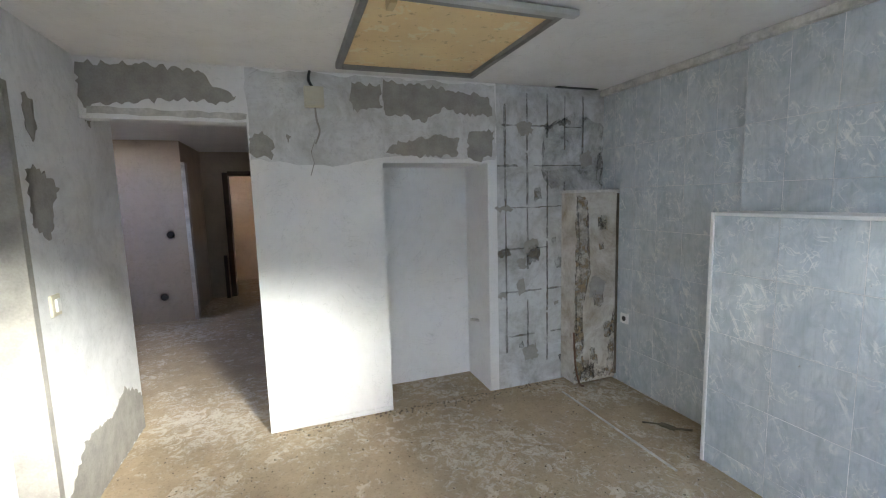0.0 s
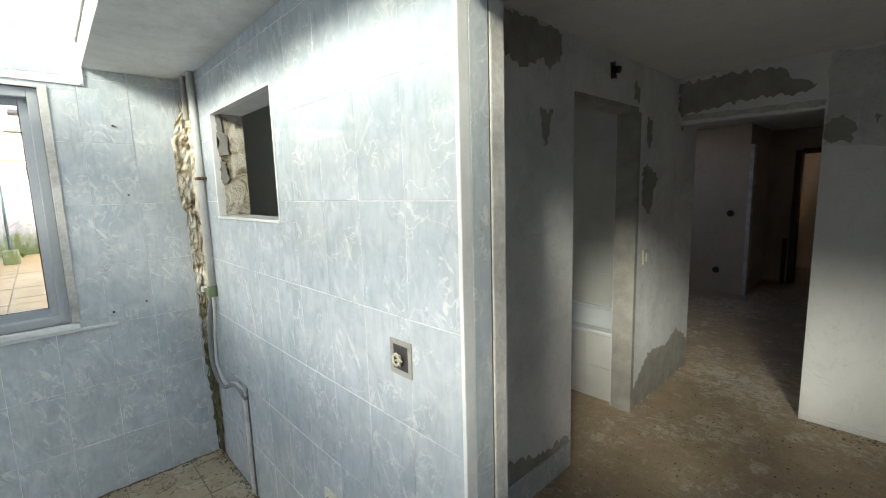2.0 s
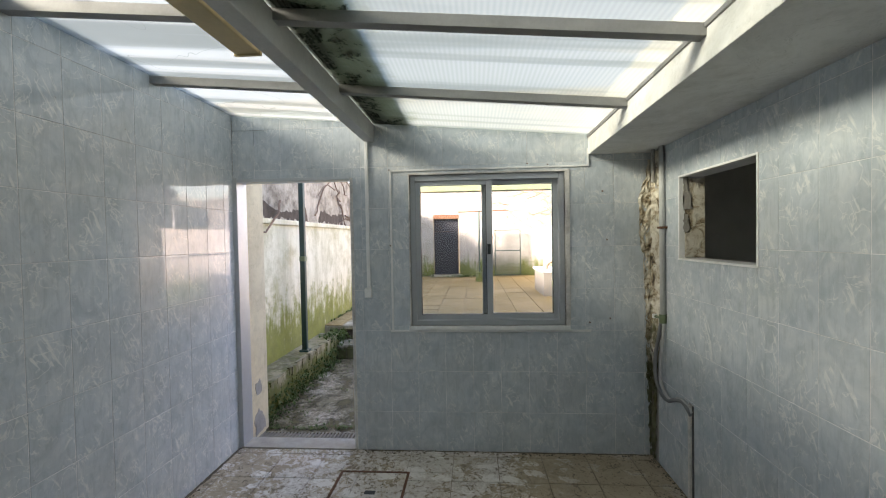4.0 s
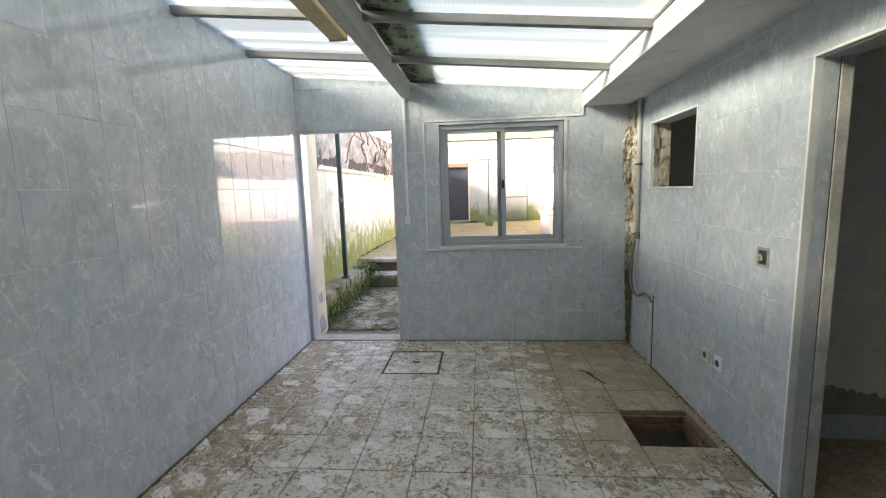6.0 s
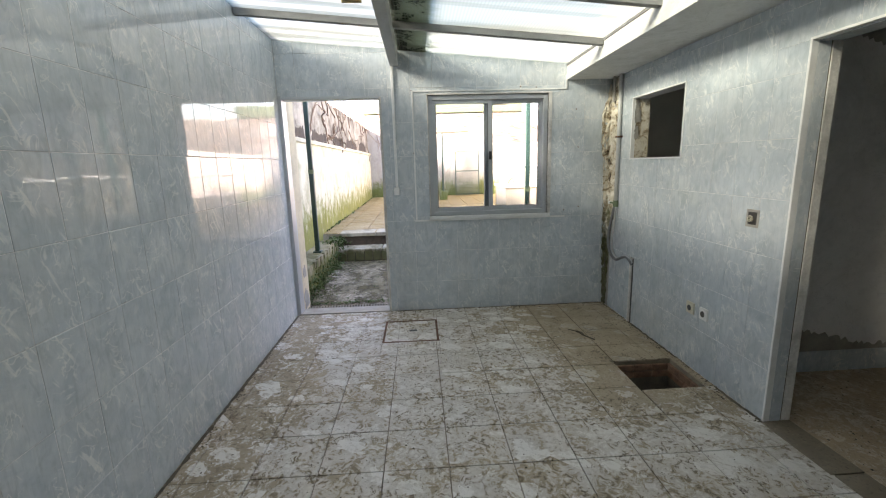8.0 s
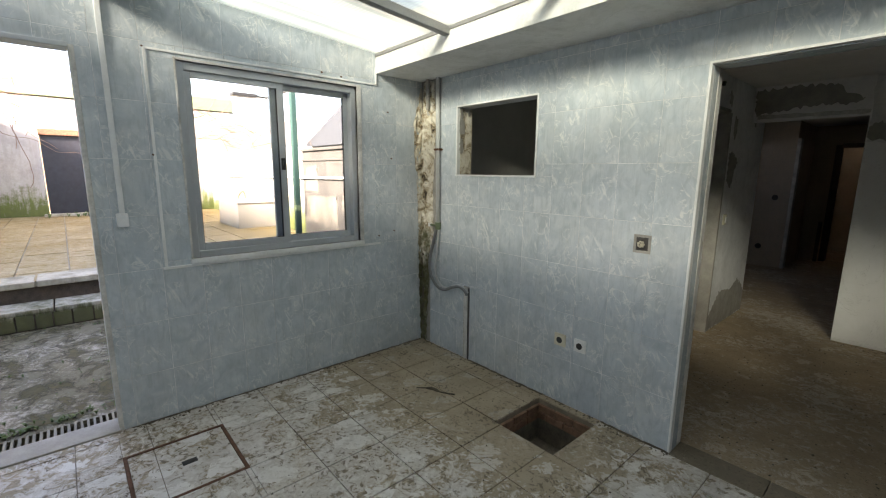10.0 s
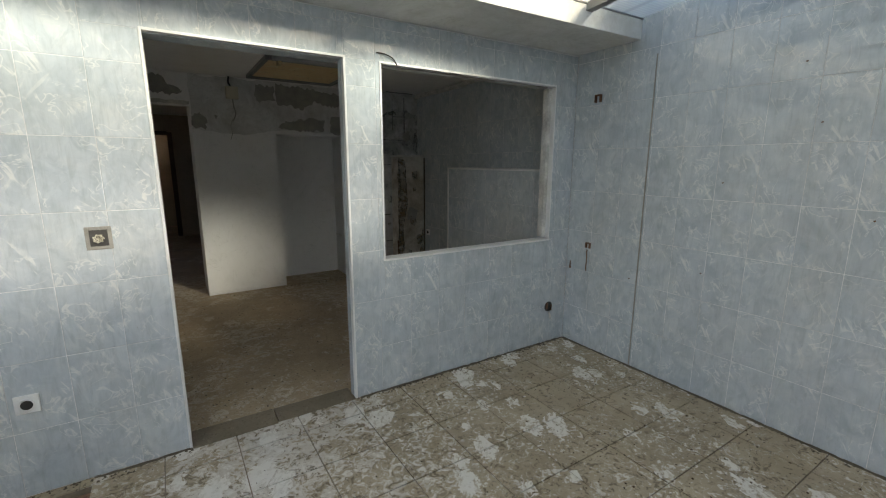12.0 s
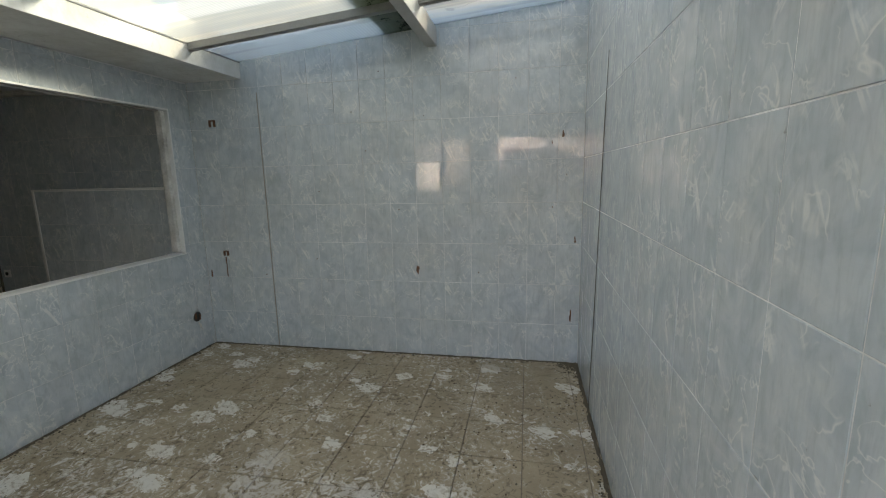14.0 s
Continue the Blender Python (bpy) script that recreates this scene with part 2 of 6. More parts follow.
def make_mossy(name, colour, dirt, moss, moss_top, blots=0.35):
    """White outdoor wash, streaked by rain and green with algae towards the soil."""
    m = Mat(name, 0.9)
    w = m.coords()
    tall = m.coords("world", (1, 1, 0.12))
    streak = m.ramp(m.noise(tall, 5, 6, 0.7), [(0.42, 0.0), (0.7, 1.0)])
    blot = m.ramp(m.noise(w, 2.5, 7, 0.75), [(0.46, 0.0), (0.62, 1.0)])
    col = m.mix(m.math('MULTIPLY', streak, 0.55), colour, dirt)
    col = m.mix(m.math('MULTIPLY', blot, blots), col, dirt)
    up = m.height("Z", moss_top, 0.0)
    green = m.math('ADD', m.math('MULTIPLY', up, 0.62), m.math('MULTIPLY', m.noise(tall, 9, 8, 0.75), 0.62))
    green = m.math('ADD', green, m.math('MULTIPLY', m.noise(w, 5, 8, 0.75), 0.5))
    tone = m.mix(m.noise(w, 7, 6, 0.7), tuple(c * 0.45 for c in moss), tuple(min(1, c * 1.6) for c in moss))
    col = m.mix(m.ramp(green, [(0.78, 0.0), (0.94, 0.92)]), col, tone)
    m.colour(col)
    m.bump(m.noise(w, 18, 8, 0.7), 0.5, 0.012)
    return m.m


def make_stain(name, colour, scale, low, high, most):
    """A broken film of damp or rust through which the wall still shows."""
    m = Mat(name, 0.95)
    w = m.coords()
    m.colour(m.ramp(m.noise(w, scale * 3, 5, 0.7), [(0.3, tuple(c * 0.6 for c in colour)), (0.7, tuple(c * 1.35 for c in colour))]))
    m.bump(m.noise(w, 40, 5), 0.6, 0.004)
    mask = m.math('MULTIPLY', m.ramp(m.noise(w, scale, 7, 0.7, 0.5), [(low, 0.0), (high, 1.0)]), most)
    clear = m.node("ShaderNodeBsdfTransparent")
    mx = m.node("ShaderNodeMixShader")
    m.link(mask, mx.inputs[0]), m.link(clear.outputs[0], mx.inputs[1]), m.link(m.b.outputs[0], mx.inputs[2])
    m.link(mx.outputs[0], m.t.nodes["Material Output"].inputs["Surface"])
    return m.m


def make_rubble():
    """Crumbled mortar and stone, brown in the hollows, mossy low down."""
    m = Mat("open_crumbling_masonry", 0.95)
    w = m.coords()
    lump = m.noise(w, 11, 7, 0.7, 0.5)
    col = m.ramp(lump, [(0.36, (0.06, 0.045, 0.03)), (0.43, (0.34, 0.27, 0.18)), (0.52, (0.60, 0.55, 0.45)), (0.66, (0.74, 0.71, 0.63))])
    green = m.math('ADD', m.math('MULTIPLY', m.height("Z", 1.5, 0.2), 0.6), m.math('MULTIPLY', m.noise(w, 9, 5, 0.7), 0.8))
    col = m.mix(m.ramp(green, [(0.6, 0.0), (0.75, 0.85)]), col, (0.07, 0.08, 0.02))
    m.colour(col)
    m.bump(lump, 0.9, 0.03)
    return m.m


def make_roof_sheet():
    """Milky ribbed polycarbonate, with long bands of dust and painted shadow, and black mould that grows out from the
    beam.
    """
    m = Mat("milky_polycarbonate", 0.3)
    w = m.coords()
    long = m.coords("world", (3.4, 0.05, 1))
    # dust and the shadows of bars above the sheet, painted as darker bands
    band = m.ramp(m.noise(long, 1.9, 2, 0.5), [(0.47, 0.0), (0.53, 1.0)])
    soft = m.noise(m.coords("world", (1.6, 0.4, 1)), 1.2, 4, 0.6)
    col = m.mix(soft, (0.42, 0.47, 0.455), (0.53, 0.575, 0.56))
    col = m.mix(m.math('MULTIPLY', band, 0.5), col, (0.20, 0.235, 0.225))
    nearb = m.height("Y", -1.45, -2.06)
    north = m.math('LESS_THAN', nearb, 1.0)
    cream = m.ramp(m.noise(m.coords("world", (5, 0.3, 1)), 1.0, 3), [(0.58, 0.0), (0.66, 1.0)])
    col = m.mix(m.math('MULTIPLY', cream, 0.4), col, (0.66, 0.62, 0.50))
    col = m.mix(m.math('MULTIPLY', north, 0.3), col, (0.36, 0.42, 0.40))
    stain = m.math('ADD', m.math('MULTIPLY', m.noise(w, 4.5, 6, 0.7, 0.6), 0.75), m.math('MULTIPLY', m.noise(w, 22, 5, 0.7), 0.30))
    mould = m.math('ADD', stain, m.math('MULTIPLY', nearb, 0.30))
    mould = m.math('MULTIPLY', m.ramp(mould, [(0.785, 0.0), (0.815, 1.0)]), north)
    tint = m.math('MULTIPLY', m.ramp(m.math('ADD', stain, m.math('MULTIPLY', nearb, 0.5)), [(0.72, 0.0), (0.9, 1.0)]), north)
    col = m.mix(m.math('MULTIPLY', tint, 0.55), col, (0.25, 0.28, 0.20))
    col = m.mix(m.math('MULTIPLY', mould, 0.93), col, (0.03, 0.04, 0.028))
    spots = m.ramp(m.noise(w, 3.1, 4, 0.6), [(0.70, 0.0), (0.73, 1.0)])
    col = m.mix(m.math('MULTIPLY', spots, 0.6), col, (0.16, 0.2, 0.16))
    crack = m.math('ABSOLUTE', m.math('SUBTRACT', m.noise(w, 1.7, 3, 0.5, 0.6), 0.5))
    crack = m.math('MULTIPLY', m.ramp(crack, [(0.0, 1.0), (0.0025, 0.0)]), m.math('SUBTRACT', 1.0, north))
    col = m.mix(m.math('MULTIPLY', crack, 0.6), col, (0.24, 0.26, 0.25))
    ribs = m.node("ShaderNodeTexWave")
    ribs.bands_direction = 'Y'
    ribs.inputs["Scale"].default_value = 14.0
    m.link(m.coords(), ribs.inputs["Vector"])
    col = m.mix(m.math('MULTIPLY', m.math('MULTIPLY', ribs.outputs["Fac"], north), 0.34), col, (0.30, 0.35, 0.34))
    tr = m.node("ShaderNodeBsdfTranslucent")
    m.link(col, tr.inputs["Color"])
    clear = m.node("ShaderNodeBsdfTransparent")
    m.link(col, clear.inputs["Color"])
    gl = m.node("ShaderNodeBsdfGlossy")
    gl.inputs["Roughness"].default_value = 0.25
    df = m.node("ShaderNodeBsdfDiffuse")
    m.link(col, df.inputs["Color"])
    def blend(f, a, b):
        n = m.node("ShaderNodeMixShader")
        n.inputs[0].default_value = f
        m.link(a, n.inputs[1]), m.link(b, n.inputs[2])
        return n.outputs[0]
    s = blend(0.70, tr.outputs[0], clear.outputs[0])
    s = blend(0.15, s, df.outputs[0])
    s = blend(0.05, s, gl.outputs[0])
    m.link(s, m.t.nodes["Material Output"].inputs["Surface"])
    return m.m


def make_glass():
    m = Mat("window_glass", 0.0)
    g = m.node("ShaderNodeBsdfGlossy")
    g.inputs["Roughness"].default_value = 0.02
    t = m.node("ShaderNodeBsdfTransparent")
    t.inputs["Color"].default_value = (0.84, 0.87, 0.86, 1)
    fr = m.node("ShaderNodeFresnel")
    fr.inputs["IOR"].default_value = 1.45
    mx = m.node("ShaderNodeMixShader")
    m.link(fr.outputs[0], mx.inputs[0]), m.link(t.outputs[0], mx.inputs[1]), m.link(g.outputs[0], mx.inputs[2])
    m.link(mx.outputs[0], m.t.nodes["Material Output"].inputs["Surface"])
    return m.m


def make_yellow_panel():
    m = Mat("yellowed_panel", 0.55)
    w = m.coords()
    col = m.ramp(m.noise(w, 2.5, 5), [(0.3, (0.78, 0.55, 0.28)), (0.7, (0.88, 0.68, 0.38))])
    spot = m.ramp(m.noise(w, 11, 5, 0.6, 0.6), [(0.58, 0.0), (0.62, 1.0)])
    col = m.mix(m.math('MULTIPLY', spot, 0.8), col, (0.86, 0.74, 0.5))
    dark = m.ramp(m.noise(w, 17, 4, 0.7), [(0.60, 0.0), (0.66, 1.0)])
    col = m.mix(m.math('MULTIPLY', dark, 0.5), col, (0.32, 0.2, 0.09))
    m.colour(col)
    return m.m


M_TILE = make_wall_tile()
M_WTILE = make_white_tile()
M_GROUT = simple("pale_grout", (0.76, 0.77, 0.755), 0.85, vary=0.45, scale=4)
M_FLOOR = make_muddy_tile()
M_JOINT = simple("dark_floor_joint", (0.25, 0.205, 0.155), 0.95, vary=0.3)
M_SCREED = make_floor("dusty_screed", (0.66, 0.60, 0.51), (0.42, 0.315, 0.205), 0.045, 0.7, 0.10, 0.6)
M_DUST = make_floor("grey_mortar_floor", (0.37, 0.325, 0.255), (0.21, 0.17, 0.12), 0.1, 0.8)
M_CEIL = make_plaster("white_ceiling_plaster", (0.82, 0.82, 0.815), (0.60, 0.60, 0.58), 0.35, 1.2, 0.12)
M_SOFFIT = make_plaster("white_soffit_paint", (0.76, 0.765, 0.75), (0.38, 0.37, 0.32), 0.6, 2.2, 0.2)
M_PLASTER = make_plaster("old_white_plaster", (0.79, 0.80, 0.805), (0.44, 0.445, 0.44), 0.6)
M_CLEANWALL = make_plaster("white_wall_paint", (0.85, 0.855, 0.855), (0.64, 0.64, 0.62), 0.35, 1.3, 0.12)
M_DAMP = make_plaster("damp_stained_plaster", (0.64, 0.66, 0.665), (0.27, 0.26, 0.235), 0.9, 3.2, 0.5)
M_CRUST = make_stain("brown_rust_crust", (0.40, 0.30, 0.19), 15, 0.38, 0.62, 0.75)
M_CEMENT = simple("bare_cement", (0.345, 0.33, 0.30), 0.95, vary=0.25, scale=10, bump=0.5)
M_CREAMWALL = make_plaster("dirty_cream_wash", (0.68, 0.60, 0.42), (0.36, 0.31, 0.20), 0.6, 2.5)
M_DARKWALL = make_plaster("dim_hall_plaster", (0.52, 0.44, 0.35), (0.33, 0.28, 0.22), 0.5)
M_ALU = simple("grey_aluminium", (0.50, 0.53, 0.55), 0.42, 0.45, vary=0.08, scale=4, bump=0.05)
M_TRIM = simple("white_pvc_trim", (0.78, 0.79, 0.78), 0.4, vary=0.12, scale=6)
M_TRIM2 = simple("worn_white_strip", (0.58, 0.57, 0.54), 0.6, vary=0.4, scale=7, bump=0.4)
M_STEEL = simple("painted_steel_beam", (0.46, 0.47, 0.46), 0.55, vary=0.15, scale=5)
M_RAFTER = simple("dull_grey_bar", (0.26, 0.26, 0.255), 0.5, 0.3, vary=0.15)
M_ROOF = make_roof_sheet()
M_GLASS = make_glass()
M_YELLOW = make_yellow_panel()
M_BATTEN = simple("yellowed_enamel", (0.62, 0.47, 0.24), 0.45, vary=0.12, scale=4)
M_BLACK = simple("black_plastic", (0.025, 0.025, 0.025), 0.4)
M_CREAM = simple("cream_plastic", (0.62, 0.58, 0.46), 0.4, vary=0.1)
M_PIPE = simple("grey_plastic_pipe", (0.50, 0.51, 0.50), 0.5, vary=0.15)
M_RUST = simple("rusty_iron", (0.17, 0.085, 0.05), 0.8, 0.3, vary=0.45, scale=25, bump=0.5)
M_BRICK = simple("old_red_brick", (0.25, 0.14, 0.09), 0.95, vary=0.4, scale=20, bump=0.6)
M_PIT = simple("wet_pit_mortar", (0.15, 0.125, 0.095), 0.8, vary=0.55, scale=12, bump=0.6)
M_RUBBLE = make_rubble()
M_CASING = make_plaster("rust_stained_plaster", (0.64, 0.62, 0.57), (0.24, 0.16, 0.085), 0.85, 3.5, 0.5)
M_BAND = make_plaster("scraped_grey_plaster", (0.72, 0.73, 0.73), (0.42, 0.41, 0.385), 0.85, 4.0, 0.4)
M_STONE = simple("worn_stone", (0.36, 0.325, 0.27), 0.8, vary=0.25, scale=9, bump=0.3)
M_YARDWALL = make_mossy("rain_streaked_whitewash", (0.80, 0.76, 0.60), (0.40, 0.36, 0.17), (0.21, 0.22, 0.03), 1.55, 0.55)
M_UPPER = make_mossy("grey_crumbling_render", (0.52, 0.46, 0.37), (0.13, 0.105, 0.075), (0.2, 0.17, 0.1), 0.4, 0.9)
M_NORTH = make_mossy("black_weathered_wall", (0.06, 0.058, 0.052), (0.012, 0.012, 0.012), (0.03, 0.033, 0.02), 0.5)
M_FARWALL = make_mossy("sunlit_whitewash", (0.42, 0.405, 0.375), (0.24, 0.225, 0.20), (0.09, 0.12, 0.015), 1.6, 0.5)
# paler tone that stands for sunlight on the black wall, with rain streaks
M_LITPATCH = make_mossy("streaked_lit_patch", (0.13, 0.122, 0.10), (0.03, 0.03, 0.028), (0.03, 0.035, 0.02), 0.5, 0.8)
M_HOUSE = make_plaster("cream_house_render", (0.235, 0.20, 0.14), (0.16, 0.13, 0.085), 0.4)
M_GREENBAND = simple("pale_green_fascia", (0.13, 0.175, 0.10), 0.6, vary=0.15)
M_SLATE = simple("blue_grey_slate", (0.022, 0.027, 0.034), 0.9, vary=0.3, scale=5, bump=0.4)
M_YARD = make_floor("mossy_yard_concrete", (0.50, 0.44, 0.36), (0.15, 0.125, 0.07), 0.03, 0.8, 0.10)
M_MOSSFILM = make_stain("olive_moss_film", (0.115, 0.098, 0.045), 5.5, 0.45, 0.58, 0.8)
M_TANK = make_plaster("old_tank_whitewash", (0.36, 0.34, 0.30), (0.20, 0.185, 0.15), 0.6, 2.5)
M_LEDGE = make_mossy("mossy_ledge_stone", (0.36, 0.32, 0.21), (0.075, 0.068, 0.03), (0.10, 0.11, 0.015), 0.5, 0.9)
M_PATIO = make_floor("ochre_patio_tile", (0.44, 0.335, 0.17), (0.25, 0.17, 0.055), 0.01, 0.55, 0.2)
M_STEP = make_mossy("mossy_stone_step", (0.50, 0.46, 0.36), (0.16, 0.14, 0.09), (0.085, 0.09, 0.03), 0.3, 0.7)
M_BARE = simple("bared_rubble", (0.085, 0.063, 0.045), 0.95, vary=0.6, scale=9, bump=0.9)
M_FLAKE = simple("dry_leaf_flake", (0.10, 0.062, 0.035), 0.9, vary=0.5, scale=30)
M_SOIL = simple("dark_ground", (0.12, 0.10, 0.07), 0.95, vary=0.4, scale=3, bump=0.6)
M_GREENPOLE = simple("dark_green_paint", (0.018, 0.05, 0.043), 0.45, vary=0.25)
M_LEAF = simple("weed_leaf", (0.07, 0.12, 0.025), 0.6, vary=0.4, scale=14)
M_MOSS = simple("moss_cushion", (0.065, 0.08, 0.015), 0.95, vary=0.45, scale=30, bump=0.8)
M_VINE = simple("dry_vine_wood", (0.20, 0.13, 0.09), 0.9, vary=0.3, scale=20)
M_DOORBLK = simple("black_sheet_door", (0.018, 0.02, 0.026), 0.5, vary=0.4)
M_ENAMEL = simple("white_enamel", (0.74, 0.78, 0.80), 0.15, vary=0.05)
M_WOOD = simple("dark_brown_wood", (0.075, 0.05, 0.035), 0.6, vary=0.3)
M_MOULD = make_stain("brown_mould", (0.30, 0.265, 0.22), 9, 0.30, 0.66, 0.8)
M_CLOUD = make_stain("grey_damp", (0.40, 0.40, 0.385), 5, 0.40, 0.68, 0.6)
M_HOSE = simple("grey_rubber_hose", (0.20, 0.205, 0.21), 0.5, vary=0.15)
M_GRATE = simple("muddy_iron_bar", (0.26, 0.23, 0.18), 0.8, 0.1, vary=0.3)
M_IRON = simple("dark_cast_iron", (0.10, 0.095, 0.09), 0.6, 0.4, vary=0.3)
M_WIRE = simple("galvanised_wire", (0.3, 0.31, 0.3), 0.5, 0.6)


# ---- helpers for building ----
def obj(name, bm, mat, parent=None, smooth=False):
    me = bpy.data.meshes.new(name)
    bmesh.ops.recalc_face_normals(bm, faces=bm.faces[:])
    bm.to_mesh(me)
    bm.free()
    me.materials.append(mat)
    if smooth:
        for p in me.polygons:
            p.use_smooth = True
    ob = new(name, me)
    if parent is not None:
        ob.parent = parent
    return ob


def part(name, bm, mat, parent, label="", smooth=False):
    """One mesh under a thing or a part."""
    ob = obj(name, bm, mat, parent, smooth)
    if label:
        ob["label"] = label
    return ob


def empty(name, label, category, group=""):
    return tagged(new(name), label, category, group)


def setting(ob, label, category):
    return tagged(ob, label, category, kind="structure")


def add_box(bm, lo, hi, bevel=0.0):
    v = [bm.verts.new((x, y, z)) for x in (lo[0], hi[0]) for y in (lo[1], hi[1]) for z in (lo[2], hi[2])]
    f = [bm.faces.new([v[i] for i in q]) for q in ((0, 1, 3, 2), (4, 6, 7, 5), (0, 4, 5, 1), (2, 3, 7, 6), (0, 2, 6, 4), (1, 5, 7, 3))]
    if bevel > 0:
        edges = list({e for face in f for e in face.edges})
        bmesh.ops.bevel(bm, geom=edges, offset=bevel, segments=2, profile=0.6, affect='EDGES')
    return bm


def boxes(*pairs, bevel=0.0):
    bm = bmesh.new()
    for lo, hi in pairs:
        add_box(bm, lo, hi, bevel)
    return bm


def solid_with_holes(lo, hi, holes):
    """A block lo..hi with box-shaped holes cut clean through it."""
    axes = []
    for a in range(3):
        s = {lo[a], hi[a]}
        for h in holes:
            for v in (h[0][a], h[1][a]):
                if lo[a] < v < hi[a]:
                    s.add(v)
        axes.append(sorted(s))
    nx, ny, nz = (len(a) - 1 for a in axes)

    def full(i, j, k):
        if not (0 <= i < nx and 0 <= j < ny and 0 <= k < nz):
            return False
        c = [(axes[a][n] + axes[a][n + 1]) / 2 for a, n in enumerate((i, j, k))]
        return not any(all(h[0][a] < c[a] < h[1][a] for a in range(3)) for h in holes)
    bm = bmesh.new()
    verts = {}

    def vert(i, j, k):
        if (i, j, k) not in verts:
            verts[i, j, k] = bm.verts.new((axes[0][i], axes[1][j], axes[2][k]))
        return verts[i, j, k]
    sides = (((-1, 0, 0), ((0, 0, 0), (0, 0, 1), (0, 1, 1), (0, 1, 0))), ((1, 0, 0), ((1, 0, 0), (1, 1, 0), (1, 1, 1), (1, 0, 1))),
             ((0, -1, 0), ((0, 0, 0), (1, 0, 0), (1, 0, 1), (0, 0, 1))), ((0, 1, 0), ((0, 1, 0), (0, 1, 1), (1, 1, 1), (1, 1, 0))),
             ((0, 0, -1), ((0, 0, 0), (0, 1, 0), (1, 1, 0), (1, 0, 0))), ((0, 0, 1), ((0, 0, 1), (1, 0, 1), (1, 1, 1), (0, 1, 1))))
    for i in range(nx):
        for j in range(ny):
            for k in range(nz):
                if full(i, j, k):
                    for d, quad in sides:
                        if not full(i + d[0], j + d[1], k + d[2]):
                            bm.faces.new([vert(i + q[0], j + q[1], k + q[2]) for q in quad])
    return bm


def tube(bm, pts, r, sides=8):
    """A round bar or hose along a line of points."""
    pts = [Vector(p) for p in pts]
    rings = []
    for i, p in enumerate(pts):
        d = (pts[min(i + 1, len(pts) - 1)] - pts[max(i - 1, 0)]).normalized()
        a = d.orthogonal().normalized() if i == 0 else (a - d * a.dot(d)).normalized()
        b = d.cross(a)
        rr = r[i] if isinstance(r, (list, tuple)) else r
        rings.append([bm.verts.new(p + (a * math.cos(t) + b * math.sin(t)) * rr) for t in [2 * math.pi * k / sides for k in range(sides)]])
    for r0, r1 in zip(rings, rings[1:]):
        for k in range(sides):
            bm.faces.new((r0[k], r0[(k + 1) % sides], r1[(k + 1) % sides], r1[k]))
    bm.faces.new(rings[0][::-1])
    bm.faces.new(rings[-1])
    return bm


def smooth_line(pts, n=6):
    """Catmull-Rom through the points."""
    P = [Vector(p) for p in pts]
    out = []
    for i in range(len(P) - 1):
        a, b, c, d = P[max(i - 1, 0)], P[i], P[i + 1], P[min(i + 2, len(P) - 1)]
        for k in range(n):
            t = k / n
            out.append(0.5 * ((2 * b) + (c - a) * t + (2 * a - 5 * b + 4 * c - d) * t * t + (3 * b - a - 3 * c + d) * t ** 3))
    out.append(P[-1])
    return out


def disc(bm, centre, normal, r, depth, sides=20):
    n = Vector(normal).normalized()
    return tube(bm, [Vector(centre), Vector(centre) + n * depth], r, sides)

# ---- large structure: the tiled room ----
W, E_, S, N = 0.0, 4.97, -3.2, 0.0
CEIL = 2.355
DOOR = ((2.19, -1, -0.1), (3.098, 1, 2.03))
HATCH = ((0.445, -1, 1.493), (1.20, 1, 2.01))
BIG = ((3.317, -1, 0.875), (4.735, 1, 2.025))
YDOOR = ((-1, -3.19, -0.5), (1, -2.245, 2.13))
YWIN = ((-1, -1.795, 0.975), (1, -0.624, 2.135))
PIT = ((1.365, -0.50, -1), (1.785, -0.06, 1))
COVER = ((0.31, -2.275, -1), (0.82, -1.785, 1))


def roof_z(y):
    return 2.385 + (-0.45 - y) * 0.088


setting(obj("floor_base", solid_with_holes((-0.13, -3.3, -0.12), (5.1, 0.15, -0.008), [PIT]), M_JOINT), "dark mortar bed under the floor tiles", "floor")
setting(obj("wall_north", solid_with_holes((-0.13, 0.008, -0.1), (5.3, 0.15, 2.6), [DOOR, HATCH, BIG, ((3.098, 0.085, -0.2), (5.4, 0.3, 2.35))]), M_PLASTER), "plastered partition wall with a doorway and two openings", "wall")
setting(obj("wall_west", solid_with_holes((-0.14, -3.45, -0.1), (-0.008, 0.15, 2.75), [YDOOR, YWIN]), M_CEMENT), "outer wall with a doorway and a window", "wall")
setting(obj("wall_south", boxes(((-0.14, -3.45, -0.1), (5.25, -3.208, 2.67))), M_CEMENT), "tall tiled boundary wall of the lean-to", "wall")
setting(obj("wall_east", boxes(((4.978, -3.3, -0.1), (5.25, 0.008, 3.0))), M_CEMENT), "tiled end wall of the lean-to", "wall")
def eave(y0, y1, back, z0, z1):
    """A long block under the roof edge whose front runs from y0 at the window wall to y1 at the end wall."""
    bm = bmesh.new()
    v = [bm.verts.new(p) for p in ((-0.002, y0, z0), (4.97, y1, z0 + 0.018), (4.97, back, z0 + 0.018), (-0.002, back, z0), (-0.002, y0, z1), (4.97, y1, z1), (4.97, back, z1), (-0.002, back, z1))]
    for q in ((3, 2, 1, 0), (4, 5, 6, 7), (0, 1, 5, 4), (1, 2, 6, 5), (2, 3, 7, 6), (3, 0, 4, 7)):
        bm.faces.new([v[i] for i in q])
    bmesh.ops.bevel(bm, geom=bm.edges[:], offset=0.004, segments=2, profile=0.6, affect='EDGES')
    return bm


